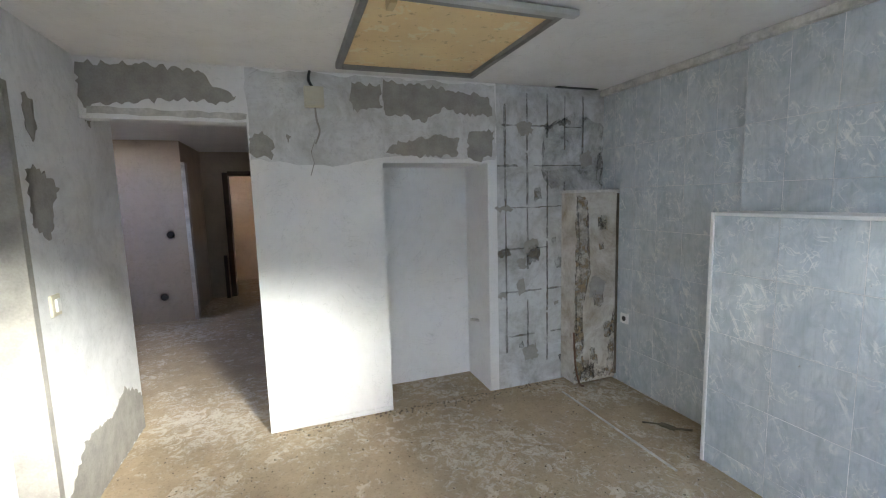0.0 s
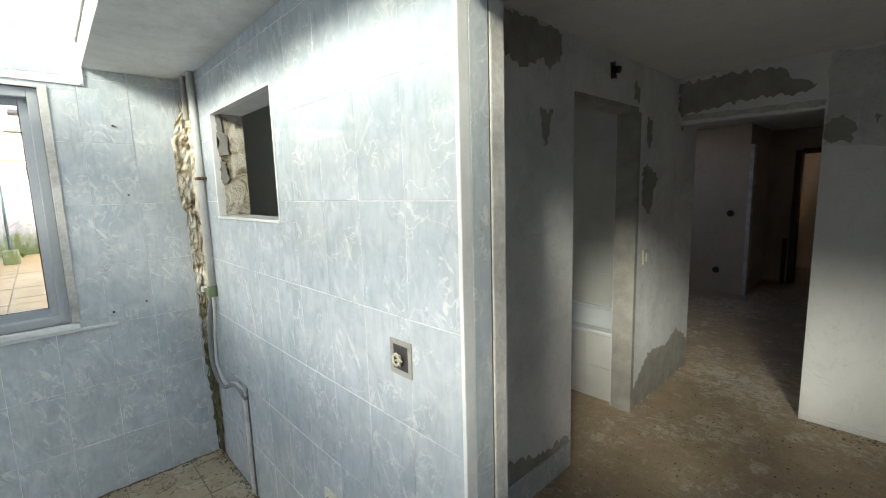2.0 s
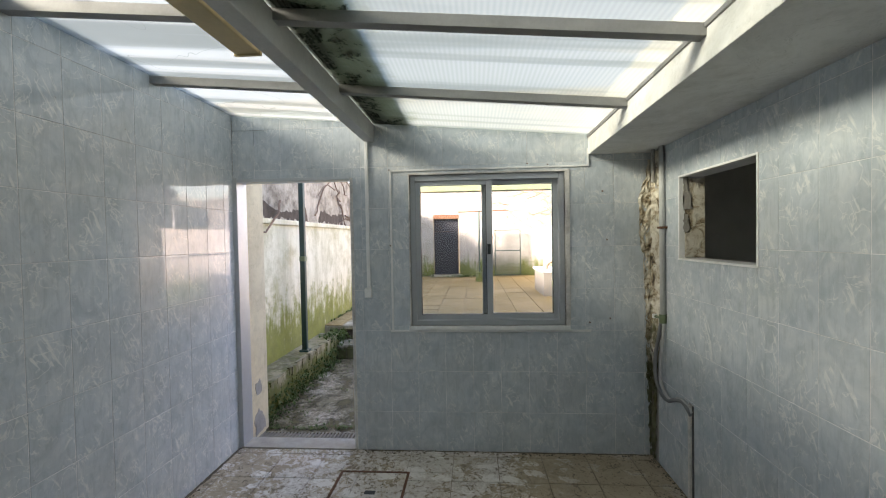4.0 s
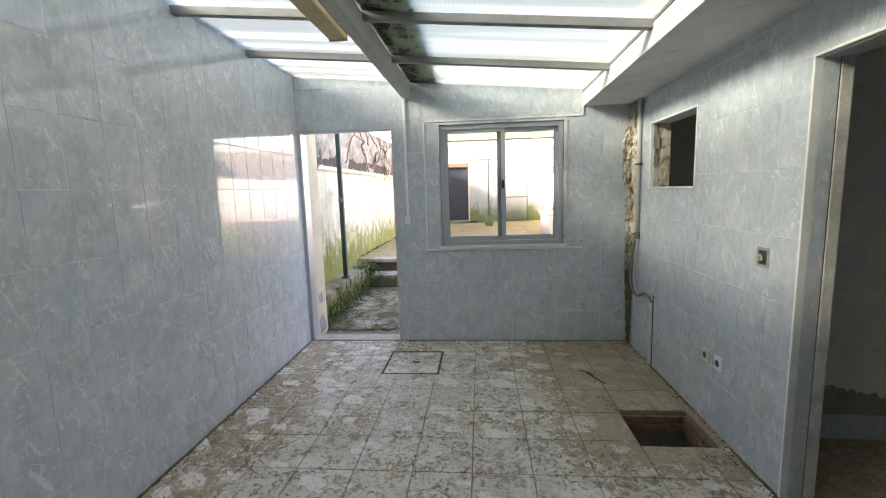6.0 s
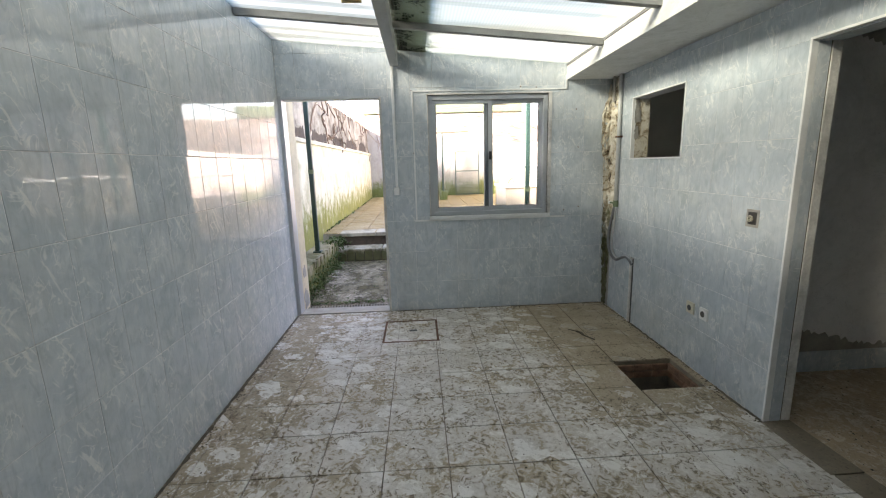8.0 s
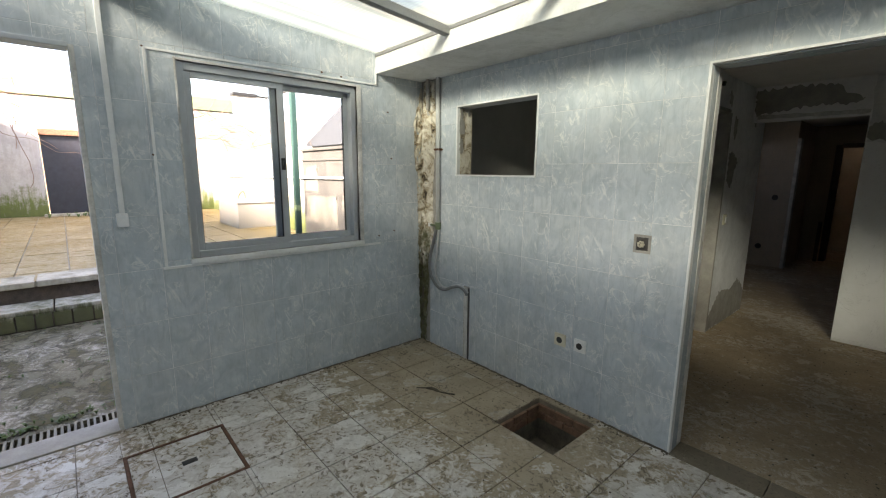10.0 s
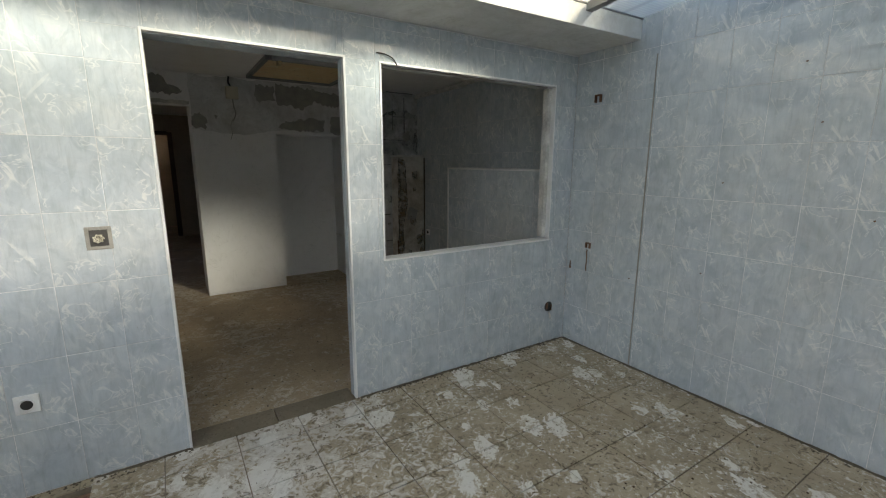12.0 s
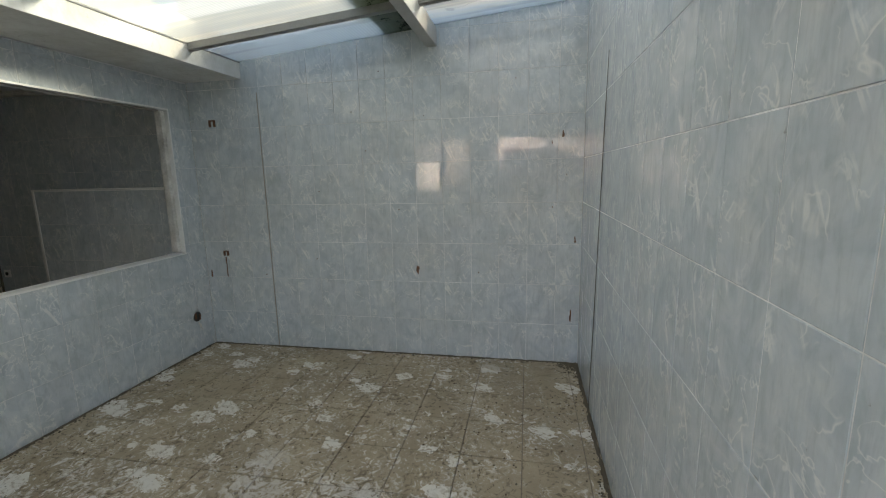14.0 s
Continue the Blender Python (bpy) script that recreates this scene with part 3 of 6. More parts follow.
setting(obj("soffit", eave(-0.45, -0.515, 0.004, 2.252, 2.398), M_SOFFIT), "white painted concrete eave under the roof edge", "soffit")
setting(obj("house_roof", boxes(((-0.3, -0.40, 2.44), (5.6, 9.5, 2.62))), M_CEMENT), "flat concrete roof over the old rooms", "roof")

# inner room, bathroom and hall
setting(obj("inner_floor", boxes(((-0.5, 0.086, -0.12), (6.0, 9.5, -0.002))), M_SCREED), "dusty screed floor with worn white splashes", "floor")
setting(obj("threshold", boxes(((2.195, -0.02, -0.05), (2.62, 0.15, 0.006)), ((2.625, -0.01, -0.05), (3.093, 0.15, 0.003)), bevel=0.003), M_DUST), "rough mortar strip across the doorway", "threshold")
setting(obj("ceiling", boxes(((-0.1, 0.15, CEIL), (5.6, 9.5, 2.44))), M_CEIL), "white plaster ceiling with grey stains", "ceiling")
IW = 1.66
BATHDOOR = ((0, 1.40, -0.1), (3, 2.19, 2.06))
setting(obj("inner_wall_west", solid_with_holes((1.52, 0.15, -0.1), (IW, 3.34, CEIL), [BATHDOOR]), M_PLASTER), "peeling plaster wall with a bathroom doorway", "wall")
HALLDOOR = ((1.66, 0, -0.1), (2.50, 9, 2.025))
NICHE = ((3.335, 0, -0.1), (4.125, 3.32, 1.78))
setting(obj("inner_wall_north", solid_with_holes((IW, 2.89, -0.1), (4.2, 3.40, CEIL), [HALLDOOR, NICHE, ((1.5, 2.98, 0.0), (2.50, 9, 3.0))]), M_CLEANWALL), "white wall with a passage and a shallow niche", "wall")
setting(obj("damp_wall", boxes(((4.2, 2.89, -0.1), (5.4, 3.40, CEIL))), M_DAMP), "mouldy wall with the bed marks of lost tiles", "wall")
setting(obj("inner_wall_east", boxes(((5.18, 0.085, -0.1), (5.4, 2.89, CEIL)), ((5.118, 0.085, 0.0), (5.18, 1.67, CEIL))), M_CEMENT), "tiled side wall with a shallow step", "wall")
setting(obj("half_wall", boxes(((4.858, 0.085, -0.1), (5.118, 1.62, 1.40))), M_CEMENT), "chest-high tiled boxing along the side wall", "wall")
setting(obj("bath_wall_west", boxes(((-0.14, 0.15, -0.1), (0.0, 3.4, CEIL))), M_WTILE), "white bathroom side wall", "wall")
# the second block is an unseen filler that keeps daylight out of the hall
setting(obj("bath_wall_north", boxes(((0.0, 2.92, -0.1), (1.52, 3.4, CEIL)), ((-0.5, 3.25, -0.1), (-0.14, 3.4, CEIL))), M_WTILE), "white tiled bathroom end wall with an unseen light stop", "wall")
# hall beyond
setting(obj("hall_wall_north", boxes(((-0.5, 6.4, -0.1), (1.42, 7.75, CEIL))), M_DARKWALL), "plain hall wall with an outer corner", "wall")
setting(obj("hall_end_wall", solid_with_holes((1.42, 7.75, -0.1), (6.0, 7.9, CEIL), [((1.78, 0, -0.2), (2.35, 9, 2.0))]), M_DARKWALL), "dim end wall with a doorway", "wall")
# side walls out of view, added to close the hall off from daylight
setting(obj("hall_wall_east", boxes(((3.6, 3.4, -0.1), (3.75, 7.75, CEIL))), M_DARKWALL), "plain hall side wall out of view", "wall")
setting(obj("hall_wall_west", boxes(((-0.5, 3.4, -0.1), (-0.35, 6.4, CEIL))), M_DARKWALL), "plain hall side wall out of view", "wall")
# the last wall stops at 1.75: an unseen gap added to let daylight in
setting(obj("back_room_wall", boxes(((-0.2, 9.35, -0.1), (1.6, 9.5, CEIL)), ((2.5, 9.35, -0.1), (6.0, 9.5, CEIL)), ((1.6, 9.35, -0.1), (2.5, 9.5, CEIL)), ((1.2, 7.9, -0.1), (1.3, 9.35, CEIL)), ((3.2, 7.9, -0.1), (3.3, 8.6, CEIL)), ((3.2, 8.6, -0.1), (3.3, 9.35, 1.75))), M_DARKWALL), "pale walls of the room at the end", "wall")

# ---- lean-to roof ----
RAFTERS = (0.83, 1.65, 2.55, 3.50, 4.45)
bm = bmesh.new()
v = [bm.verts.new((x, y, roof_z(y) + 0.012 + dz)) for dz in (0, 0.012) for x, y in ((-0.12, -0.40), (5.05, -0.40), (5.05, -3.21), (-0.12, -3.21))]
for q in ((0, 1, 2, 3), (7, 6, 5, 4), (0, 4, 5, 1), (1, 5, 6, 2), (2, 6, 7, 3), (3, 7, 4, 0)):
    bm.faces.new([v[i] for i in q])
setting(obj("lean_to_roof", bm, M_ROOF), "milky ribbed polycarbonate roof with black mould", "roof")


bm = bmesh.new()
v = [bm.verts.new((x, y, roof_z(y) + 0.027 + dz)) for dz in (0, 0.006) for x, y in ((-0.12, -1.80), (5.05, -1.74), (5.05, -2.10), (-0.12, -2.10))]
for q in ((0, 1, 2, 3), (7, 6, 5, 4), (0, 4, 5, 1), (1, 5, 6, 2), (2, 6, 7, 3), (3, 7, 4, 0)):
    bm.faces.new([v[i] for i in q])
setting(obj("roof_lap", bm, M_ROOF), "lapped edge of the next polycarbonate sheet above the beam", "roof")


def sloped_bar(x0, x1, y0, y1, drop, up=0.010):
    bm = bmesh.new()
    v = [bm.verts.new((x, y, roof_z(y) + dz)) for dz in (-drop, up) for x, y in ((x0, y0), (x1, y0), (x1, y1), (x0, y1))]
    for q in ((3, 2, 1, 0), (4, 5, 6, 7), (0, 1, 5, 4), (1, 2, 6, 5), (2, 3, 7, 6), (3, 0, 4, 7)):
        bm.faces.new([v[i] for i in q])
    return bm


for x in RAFTERS:
    tagged(obj("rafter", sloped_bar(x - 0.026, x + 0.026, -0.452, -3.205, 0.035), M_RAFTER), "grey metal glazing bar under the roof sheet", "rafter", "roof glazing bars", "structure")
tagged(obj("roof_beam", boxes(((-0.005, -2.14, 2.40), (4.972, -2.06, 2.530)), bevel=0.006), M_STEEL), "grey painted box-section steel beam", "beam", kind="structure")
setting(obj("roof_edge_trim", eave(-0.458, -0.523, -0.452, 2.374, 2.400), M_RAFTER), "thin dark flashing along the eave", "trim")

# ---- yard ----
PZ = 0.38
setting(obj("ground", boxes(((-600, -600, -0.6), (600, 600, -0.45))), M_SOIL), "bare dark ground", "ground")
setting(obj("yard_floor", solid_with_holes((-2.62, -3.6, -0.5), (-0.14, 1.0, -0.03), [((-0.34, -3.18, -0.12), (-0.17, -2.25, 0.1))]), M_YARD), "mossy cracked concrete in the sunken yard", "ground")
setting(obj("patio_base", boxes(((-11.2, -3.7, -0.5), (-3.0, 3.0, PZ - 0.012))), M_STEP), "mortar bed of the patio", "ground")
setting(obj("yard_wall_south", boxes(((-11.3, -3.9, -0.5), (-0.14, -3.56, 1.84))), M_YARDWALL), "whitewashed boundary wall streaked with green algae", "wall")
setting(obj("yard_coping", boxes(((-11.2, -3.60, 1.84), (-0.14, -3.52, 1.90)), bevel=0.012), M_YARDWALL), "projecting moulding along the boundary wall", "trim")
setting(obj("yard_wall_upper", boxes(((-11.3, -3.95, 1.90), (-0.14, -3.62, 2.72))), M_UPPER), "crumbling grey render above the moulding", "wall")
setting(obj("yard_wall_far", solid_with_holes((-11.4, -3.9, -0.5), (-11.1, 6.0, 3.1), [((-12, -2.66, PZ), (-11, -1.80, 2.44))]), M_FARWALL), "white end wall of the patio with a dark doorway", "wall")
setting(obj("yard_wall_north", boxes(((-4.65, 0.95, -0.5), (-0.14, 1.15, 1.85))), M_NORTH), "blackened rain-streaked boundary wall", "wall")
setting(obj("yard_wall_white", boxes(((-11.1, 0.96, -0.5), (-4.65, 1.15, 1.95))), M_FARWALL), "sunlit whitewashed stretch of the boundary wall", "wall")

# ---- things of the tiled room ----
def ragged(points, seed, step=0.03, jitter=0.014):
    """A closed outline in 2D with a torn edge through the corner points."""
    rng = random.Random(seed)
    out = []
    n = len(points)
    for i in range(n):
        a, b = Vector(points[i]), Vector(points[(i + 1) % n])
        k = max(1, int((b - a).length / step))
        nrm = Vector((-(b - a).y, (b - a).x)).normalized()
        for j in range(k):
            out.append(a.lerp(b, j / k) + nrm * rng.uniform(-jitter, jitter))
    return out


def scab(name, outline, to3d, mat, label, category, thick=0.003, kind="structure"):
    """A thin ragged patch: a torn paint edge or bare mortar. to3d(u, v, d) gives the place at depth d off the wall."""
    bm = bmesh.new()
    front = [bm.verts.new(to3d(p[0], p[1], thick)) for p in outline]
    back = [bm.verts.new(to3d(p[0], p[1], -0.001)) for p in outline]
    bm.faces.new(front)
    n = len(outline)
    for i in range(n):
        bm.faces.new((front[i], front[(i + 1) % n], back[(i + 1) % n], back[i]))
    bmesh.ops.triangulate(bm, faces=[f for f in bm.faces if len(f.verts) > 4])
    return tagged(obj(name, bm, mat), label, category, kind=kind)


# sliding window in the outer wall
y0, y1, z0, z1 = -1.795, -0.624, 0.975, 2.135
win = setting(new("window_1"), "grey aluminium two-pane sliding window, closed", "window")
part("window_frame", boxes(((-0.115, y0, z0), (-0.02, y0 + 0.04, z1)), ((-0.115, y1 - 0.04, z0), (-0.02, y1, z1)),
                           ((-0.115, y0 + 0.04, z1 - 0.045), (-0.02, y1 - 0.04, z1)), ((-0.115, y0 + 0.04, z0), (-0.02, y1 - 0.04, z0 + 0.04)), bevel=0.003), M_ALU, win)
for sx, a, b in ((-0.052, y0 + 0.03, -1.165), (-0.090, -1.245, y1 - 0.03)):
    lo, hi = z0 + 0.03, z1 - 0.035
    sash = part("sash", boxes(((sx - 0.014, a, lo), (sx + 0.014, a + 0.045, hi)), ((sx - 0.014, b - 0.045, lo), (sx + 0.014, b, hi)),
                              ((sx - 0.014, a + 0.045, hi - 0.045), (sx + 0.014, b - 0.045, hi)), ((sx - 0.014, a + 0.045, lo), (sx + 0.014, b - 0.045, lo + 0.05)), bevel=0.003), M_ALU, win)
    pane = part("pane", boxes(((sx - 0.003, a + 0.04, lo + 0.045), (sx + 0.003, b - 0.04, hi - 0.04))), M_GLASS, sash)
    pane.visible_shadow = False
    part("gasket", boxes(((sx - 0.008, a + 0.045, lo + 0.05), (sx + 0.008, a + 0.049, hi - 0.045)), ((sx - 0.008, b - 0.049, lo + 0.05), (sx + 0.008, b - 0.045, hi - 0.045)),
                         ((sx - 0.008, a + 0.045, lo + 0.05), (sx + 0.008, b - 0.045, lo + 0.054))), M_BLACK, sash)
part("latch", boxes(((-0.038, -1.205, 1.52), (-0.02, -1.18, 1.60)), ((-0.03, -1.20, 1.55), (-0.006, -1.19, 1.58)), bevel=0.003), M_BLACK, win, "black plastic latch")
part("window_sill", boxes(((-0.02, y0 - 0.02, 0.945), (0.022, y1 + 0.03, 0.975)), bevel=0.005), M_TRIM, win, "white sill board")
part("reveal", boxes(((-0.02, y1, z0), (0.006, y1 + 0.035, z1 + 0.01)), ((-0.02, y0 - 0.012, z0), (0.004, y0, z1 + 0.01)), ((-0.02, y0 - 0.012, z1), (0.004, y1 + 0.035, z1 + 0.014)), bevel=0.002), M_TRIM2, win, "chipped white lining")

trim = setting(obj("trim_window", boxes(((-0.002, -1.950, 0.94), (0.008, -1.934, 2.17)), ((-0.002, -1.95, 2.165), (0.008, -0.45, 2.178)), ((-0.002, -1.96, 0.928), (0.010, -0.44, 0.944)), ((-0.002, -0.46, 2.165), (0.008, -0.445, 2.30)), bevel=0.002), M_TRIM), "white plastic tile edging round the window", "trim")
for y, z in ((-1.95, 2.18), (-1.95, 1.6), (-1.2, 0.95), (-0.75, 2.19), (-0.35, 1.98), (-0.32, 1.62), (-0.3, 1.03), (-0.9, 2.2), (-0.45, 1.0)):
    tagged(obj("nail", disc(bmesh.new(), (-0.002, y, z), (1, 0, -0.2), 0.005, 0.014, 8), M_RUST), "small rusty nail stuck in the tiles", "nail", "nails in the walls")

# cable duct and switch box
duct = empty("cable_duct", "white plastic cable duct down the tiled wall to a small box", "cable duct")
part("duct", boxes(((-0.001, -2.138, 1.275), (0.018, -2.112, 2.47)), bevel=0.003), M_TRIM, duct)
part("junction_box", boxes(((-0.001, -2.155, 1.20), (0.035, -2.10, 1.275)), bevel=0.006), M_TRIM, duct)

# yard doorway
dr = setting(new("door_1"), "grey aluminium door frame standing empty to the yard", "door frame")
part("jamb", boxes(((-0.135, -3.205, 0.0), (0.012, -3.165, 2.15)), bevel=0.004), M_ALU, dr)
part("jamb", boxes(((-0.10, -2.262, 0.0), (0.006, -2.238, 2.13)), bevel=0.004), M_TRIM2, dr)
part("head", boxes(((-0.12, -3.165, 2.115), (0.008, -2.262, 2.14)), bevel=0.004), M_ALU, dr)
part("threshold", boxes(((-0.16, -3.18, -0.06), (0.015, -2.25, 0.012)), bevel=0.005), M_STONE, dr, "worn pale stone threshold")
part("lining", boxes(((-0.36, -3.185, -0.03), (-0.02, -3.168, 2.12)), bevel=0.004), M_CREAMWALL, dr, "white plastered reveal")
pier = setting(obj("door_pier", boxes(((-0.45, -3.60, -0.1), (-0.14, -3.185, 2.66)), bevel=0.01), M_CREAMWALL), "white plastered pier beside the yard door", "pier")
for pts, sd in ((((-0.36, 0.02), (-0.20, 0.0), (-0.16, 0.16), (-0.24, 0.22), (-0.34, 0.12)), 3), (((-0.30, 0.36), (-0.22, 0.34), (-0.2, 0.44), (-0.28, 0.47)), 4)):
    scab("flaked_patch", ragged(pts, sd), lambda u, v, d: (u, -3.168 + d, v), M_CEMENT, "grey patch where the paint has flaked off", "patch")

grate = empty("drain_grate", "slotted iron drain channel outside the door", "drain")
part("channel", boxes(((-0.34, -3.18, -0.119), (-0.17, -2.25, -0.105))), M_BLACK, grate)
n = 30
for k in range(n):
    y = -3.17 + 0.92 * k / n
    part("bar", boxes(((-0.339, y, -0.05), (-0.171, y + 0.013, -0.022)), bevel=0.002), M_GRATE, grate)

# hatch and openings: white edging
def edging(name, x0, x1, z0, z1, bottom, label):
    t = 0.009
    prs = [((x0 - t, -0.006, z0), (x0 + 0.004, 0.03, z1)), ((x1 - 0.004, -0.006, z0), (x1 + t, 0.03, z1)), ((x0 - t, -0.006, z1 - 0.004), (x1 + t, 0.03, z1 + t))]
    if bottom:
        prs.append(((x0 - t, -0.010, z0 - t), (x1 + t, 0.085, z0 + 0.004)))
    return setting(obj(name, boxes(*prs, bevel=0.003), M_TRIM), label, "trim")


edging("trim_door", 2.19, 3.098, 0.0, 2.03, False, "white plastic corner edging of the doorway")
edging("trim_hatch", 0.445, 1.20, 1.493, 2.01, True, "white edging round the high hatch")
edging("trim_opening", 3.317, 4.735, 0.875, 2.025, True, "white edging and sill of the large opening")
# tiled returns and worn strips inside the doorway
setting(obj("door_return", boxes(((2.180, 0.03, 0.0), (2.194, 0.094, 2.03)), ((3.094, 0.03, 0.0), (3.106, 0.084, 2.03)), ((2.194, 0.03, 2.022), (3.094, 0.15, 2.034)), bevel=0.002), M_TILE), "blue tiled return inside the doorway", "tiling")
setting(obj("door_strip", boxes(((2.180, 0.100, 0.0), (2.1955, 0.152, 2.03)), bevel=0.005), M_TRIM2), "worn white strip where a door frame was torn out", "trim")
setting(obj("door_groove", boxes(((2.180, 0.094, 0.0), (2.1915, 0.100, 2.03))), M_PIT), "dark open groove beside the strip", "trim")
setting(obj("opening_reveal", boxes(((4.698, 0.03, 0.89), (4.737, 0.088, 2.015)), bevel=0.006), M_TRIM2), "battered white timber in the reveal", "trim")
setting(obj("opening_head", boxes(((3.33, 0.035, 2.010), (4.69, 0.084, 2.023)), bevel=0.003), M_CEMENT), "rough grey head of the opening", "trim")
setting(obj("hatch_reveal", boxes(((0.445, 0.03, 1.5), (0.452, 0.152, 2.0)), bevel=0.002), M_RUBBLE), "broken plaster in the hatch reveal", "trim")
for k, (z, w) in enumerate(((1.97, 0.03), (1.86, 0.05), (1.72, 0.035))):
    scab("broken_edge", ragged(((0.02, z - 0.06), (0.02 + w, z - 0.05), (0.02 + w * 0.8, z + 0.05), (0.02, z + 0.06)), 20 + k, 0.012, 0.006), lambda u, v, d: (0.453 + d, u, v), M_CEMENT, "broken mortar edge in the hatch", "patch")
tagged(obj("loose_wire", tube(bmesh.new(), smooth_line([(3.29, -0.006, 2.075), (3.34, -0.012, 2.072), (3.39, -0.012, 2.055), (3.42, -0.006, 2.022)]), 0.004), M_BLACK), "short loose black wire above the opening", "wire")

# sockets
def socket(x, z, cover, label):
    s = empty("wall_socket", label, "socket", "wall sockets")
    part("plate", boxes(((x - 0.042, -0.010, z - 0.042), (x + 0.042, 0.002, z + 0.042)), bevel=0.004), cover, s)
    bm = bmesh.new()
    tube(bm, [(x, -0.010, z), (x, -0.014, z)], 0.030, 18)
    part("ring", bm, cover, s)
    part("well", disc(bmesh.new(), (x, -0.0142, z), (0, -1, 0), 0.021, 0.001, 16), M_BLACK, s, "dark open well")
    return s


socket(1.467, 0.436, M_CREAM, "yellowed wall socket with an open well")
socket(1.613, 0.437, M_TRIM, "white wall socket with a burnt black well")
s = empty("open_box", "open grey switch box with bare wires in the tiles", "switch box")
part("collar", boxes(((1.895, -0.004, 1.085), (1.91, 0.004, 1.187)), ((1.975, -0.004, 1.085), (1.99, 0.004, 1.187)), ((1.91, -0.004, 1.085), (1.975, 0.004, 1.10)), ((1.91, -0.004, 1.172), (1.975, 0.004, 1.187)), bevel=0.002), M_CEMENT, s)
part("inside", boxes(((1.907, -0.002, 1.097), (1.978, 0.003, 1.175))), M_IRON, s)
bm = bmesh.new()
for k in range(7):
    a = k * 0.9
    tube(bm, smooth_line([(1.942, -0.002, 1.13), (1.942 + 0.02 * math.cos(a), -0.015, 1.135 + 0.018 * math.sin(a)), (1.942 + 0.012 * math.cos(a + 1), -0.02, 1.135 + 0.015 * math.sin(a + 1))], 4), 0.0028, 6)
part("wires", bm, M_CREAM, s, "tangled pale wires")
s = empty("burnt_socket", "broken burnt socket hole low in the tiles", "socket")
part("hole", disc(bmesh.new(), (4.78, -0.004, 0.305), (0, 1, 0), 0.042, 0.006, 14), M_BLACK, s)
part("rim", boxes(((4.75, -0.012, 0.29), (4.765, -0.002, 0.34)), bevel=0.003), M_RUST, s)
part("shard", boxes(((4.80, -0.010, 0.27), (4.812, -0.002, 0.32)), bevel=0.003), M_RUST, s)
scab("chipped_glaze", ragged(((4.78, 0.26), (4.81, 0.24), (4.83, 0.17), (4.80, 0.20)), 8, 0.015, 0.006), lambda u, v, d: (u, -d, v), M_TRIM2, "chipped pale glaze under the socket", "patch")

# broken corner chase, pipe and hose
def rubble_strip(prof, place, seed):
    """A ragged strip of crumbled masonry; prof: height and the two edges."""
    rng = random.Random(seed)
    bm = bmesh.new()
    rows = []
    for i in range(80):
        z = prof[0][0] * (1 - i / 79)
        for (za, a0, b0), (zb, a1, b1) in zip(prof, prof[1:]):
            if zb <= z <= za:
                f = (za - z) / (za - zb)
                a, b = a0 + (a1 - a0) * f, b0 + (b1 - b0) * f
        a += rng.uniform(-0.008, 0.008)
        b += rng.uniform(-0.008, 0.008)
        rows.append([bm.verts.new(place(a + (b - a) * k / 6, 0.004 + (0 if k in (0, 6) else rng.uniform(-0.010, 0.012)), z)) for k in range(7)])
    for r0, r1 in zip(rows, rows[1:]):
        for k in range(6):
            bm.faces.new((r0[k], r1[k], r1[k + 1], r0[k + 1]))
    return bm


NOOK = [(2.24, 0.04, 0.16), (2.02, 0.01, 0.19), (1.90, 0.00, 0.20), (1.75, 0.0, 0.19), (1.6, 0.0, 0.17), (1.3, 0.0, 0.16), (1.0, 0.0, 0.17), (0.88, 0.0, 0.15), (0.7, 0.0, 0.12), (0.5, 0.0, 0.10), (0.0, 0.0, 0.07)]
setting(obj("broken_chase", rubble_strip(NOOK, lambda u, d, z: (u, -d, z), 5), M_RUBBLE), "crumbling mossy masonry in a hacked-out chase", "chase")
SIDE = [(2.20, 0.0, 0.02), (2.05, 0.0, 0.045), (1.95, 0.0, 0.085), (1.7, 0.0, 0.09), (1.5, 0.0, 0.06), (1.3, 0.0, 0.055), (1.0, 0.0, 0.045), (0.6, 0.0, 0.035), (0.0, 0.0, 0.02)]
setting(obj("broken_chase", rubble_strip(SIDE, lambda u, d, z: (d + 0.002, -u, z), 6), M_RUBBLE), "ragged plaster edge beside the hacked-out chase", "chase")
# flush strip; the shade of the corner gap is put into its dark colour
setting(obj("chase_shadow_gap", boxes(((0.006, -0.003, 0.0), (0.034, 0.004, 0.80))), M_PIT), "flat dark strip for the shaded gap in the corner", "chase")
setting(obj("chase_mortar", boxes(((0.0, 0.0035, 0.0), (0.20, 0.0075, 2.26)), ((0.545, 0.0035, 0.0), (0.615, 0.0075, 0.61))), M_CEMENT), "grey mortar bared behind lost tiles", "chase")
pipe = empty("water_pipe", "grey plastic pipe down the corner with clamps and a valve", "pipe")
part("riser", tube(bmesh.new(), [(0.235, -0.022, 2.30), (0.24, -0.022, 1.7), (0.245, -0.022, 1.09)], 0.018, 12), M_PIPE, pipe, smooth=True)
part("top_bend", tube(bmesh.new(), smooth_line([(0.06, -0.03, 2.27), (0.12, -0.03, 2.285), (0.2, -0.025, 2.29), (0.238, -0.022, 2.25)]), 0.014, 10), M_PIPE, pipe, smooth=True)
part("drop", tube(bmesh.new(), [(0.115, -0.03, 2.28), (0.118, -0.03, 2.02)], 0.014, 10), M_CEMENT, pipe)
for z in (1.695, 2.27):
    part("clamp", boxes(((0.212, -0.045, z - 0.008), (0.275, 0.0, z + 0.008)), bevel=0.003), M_RUST, pipe, "rusty clamp")
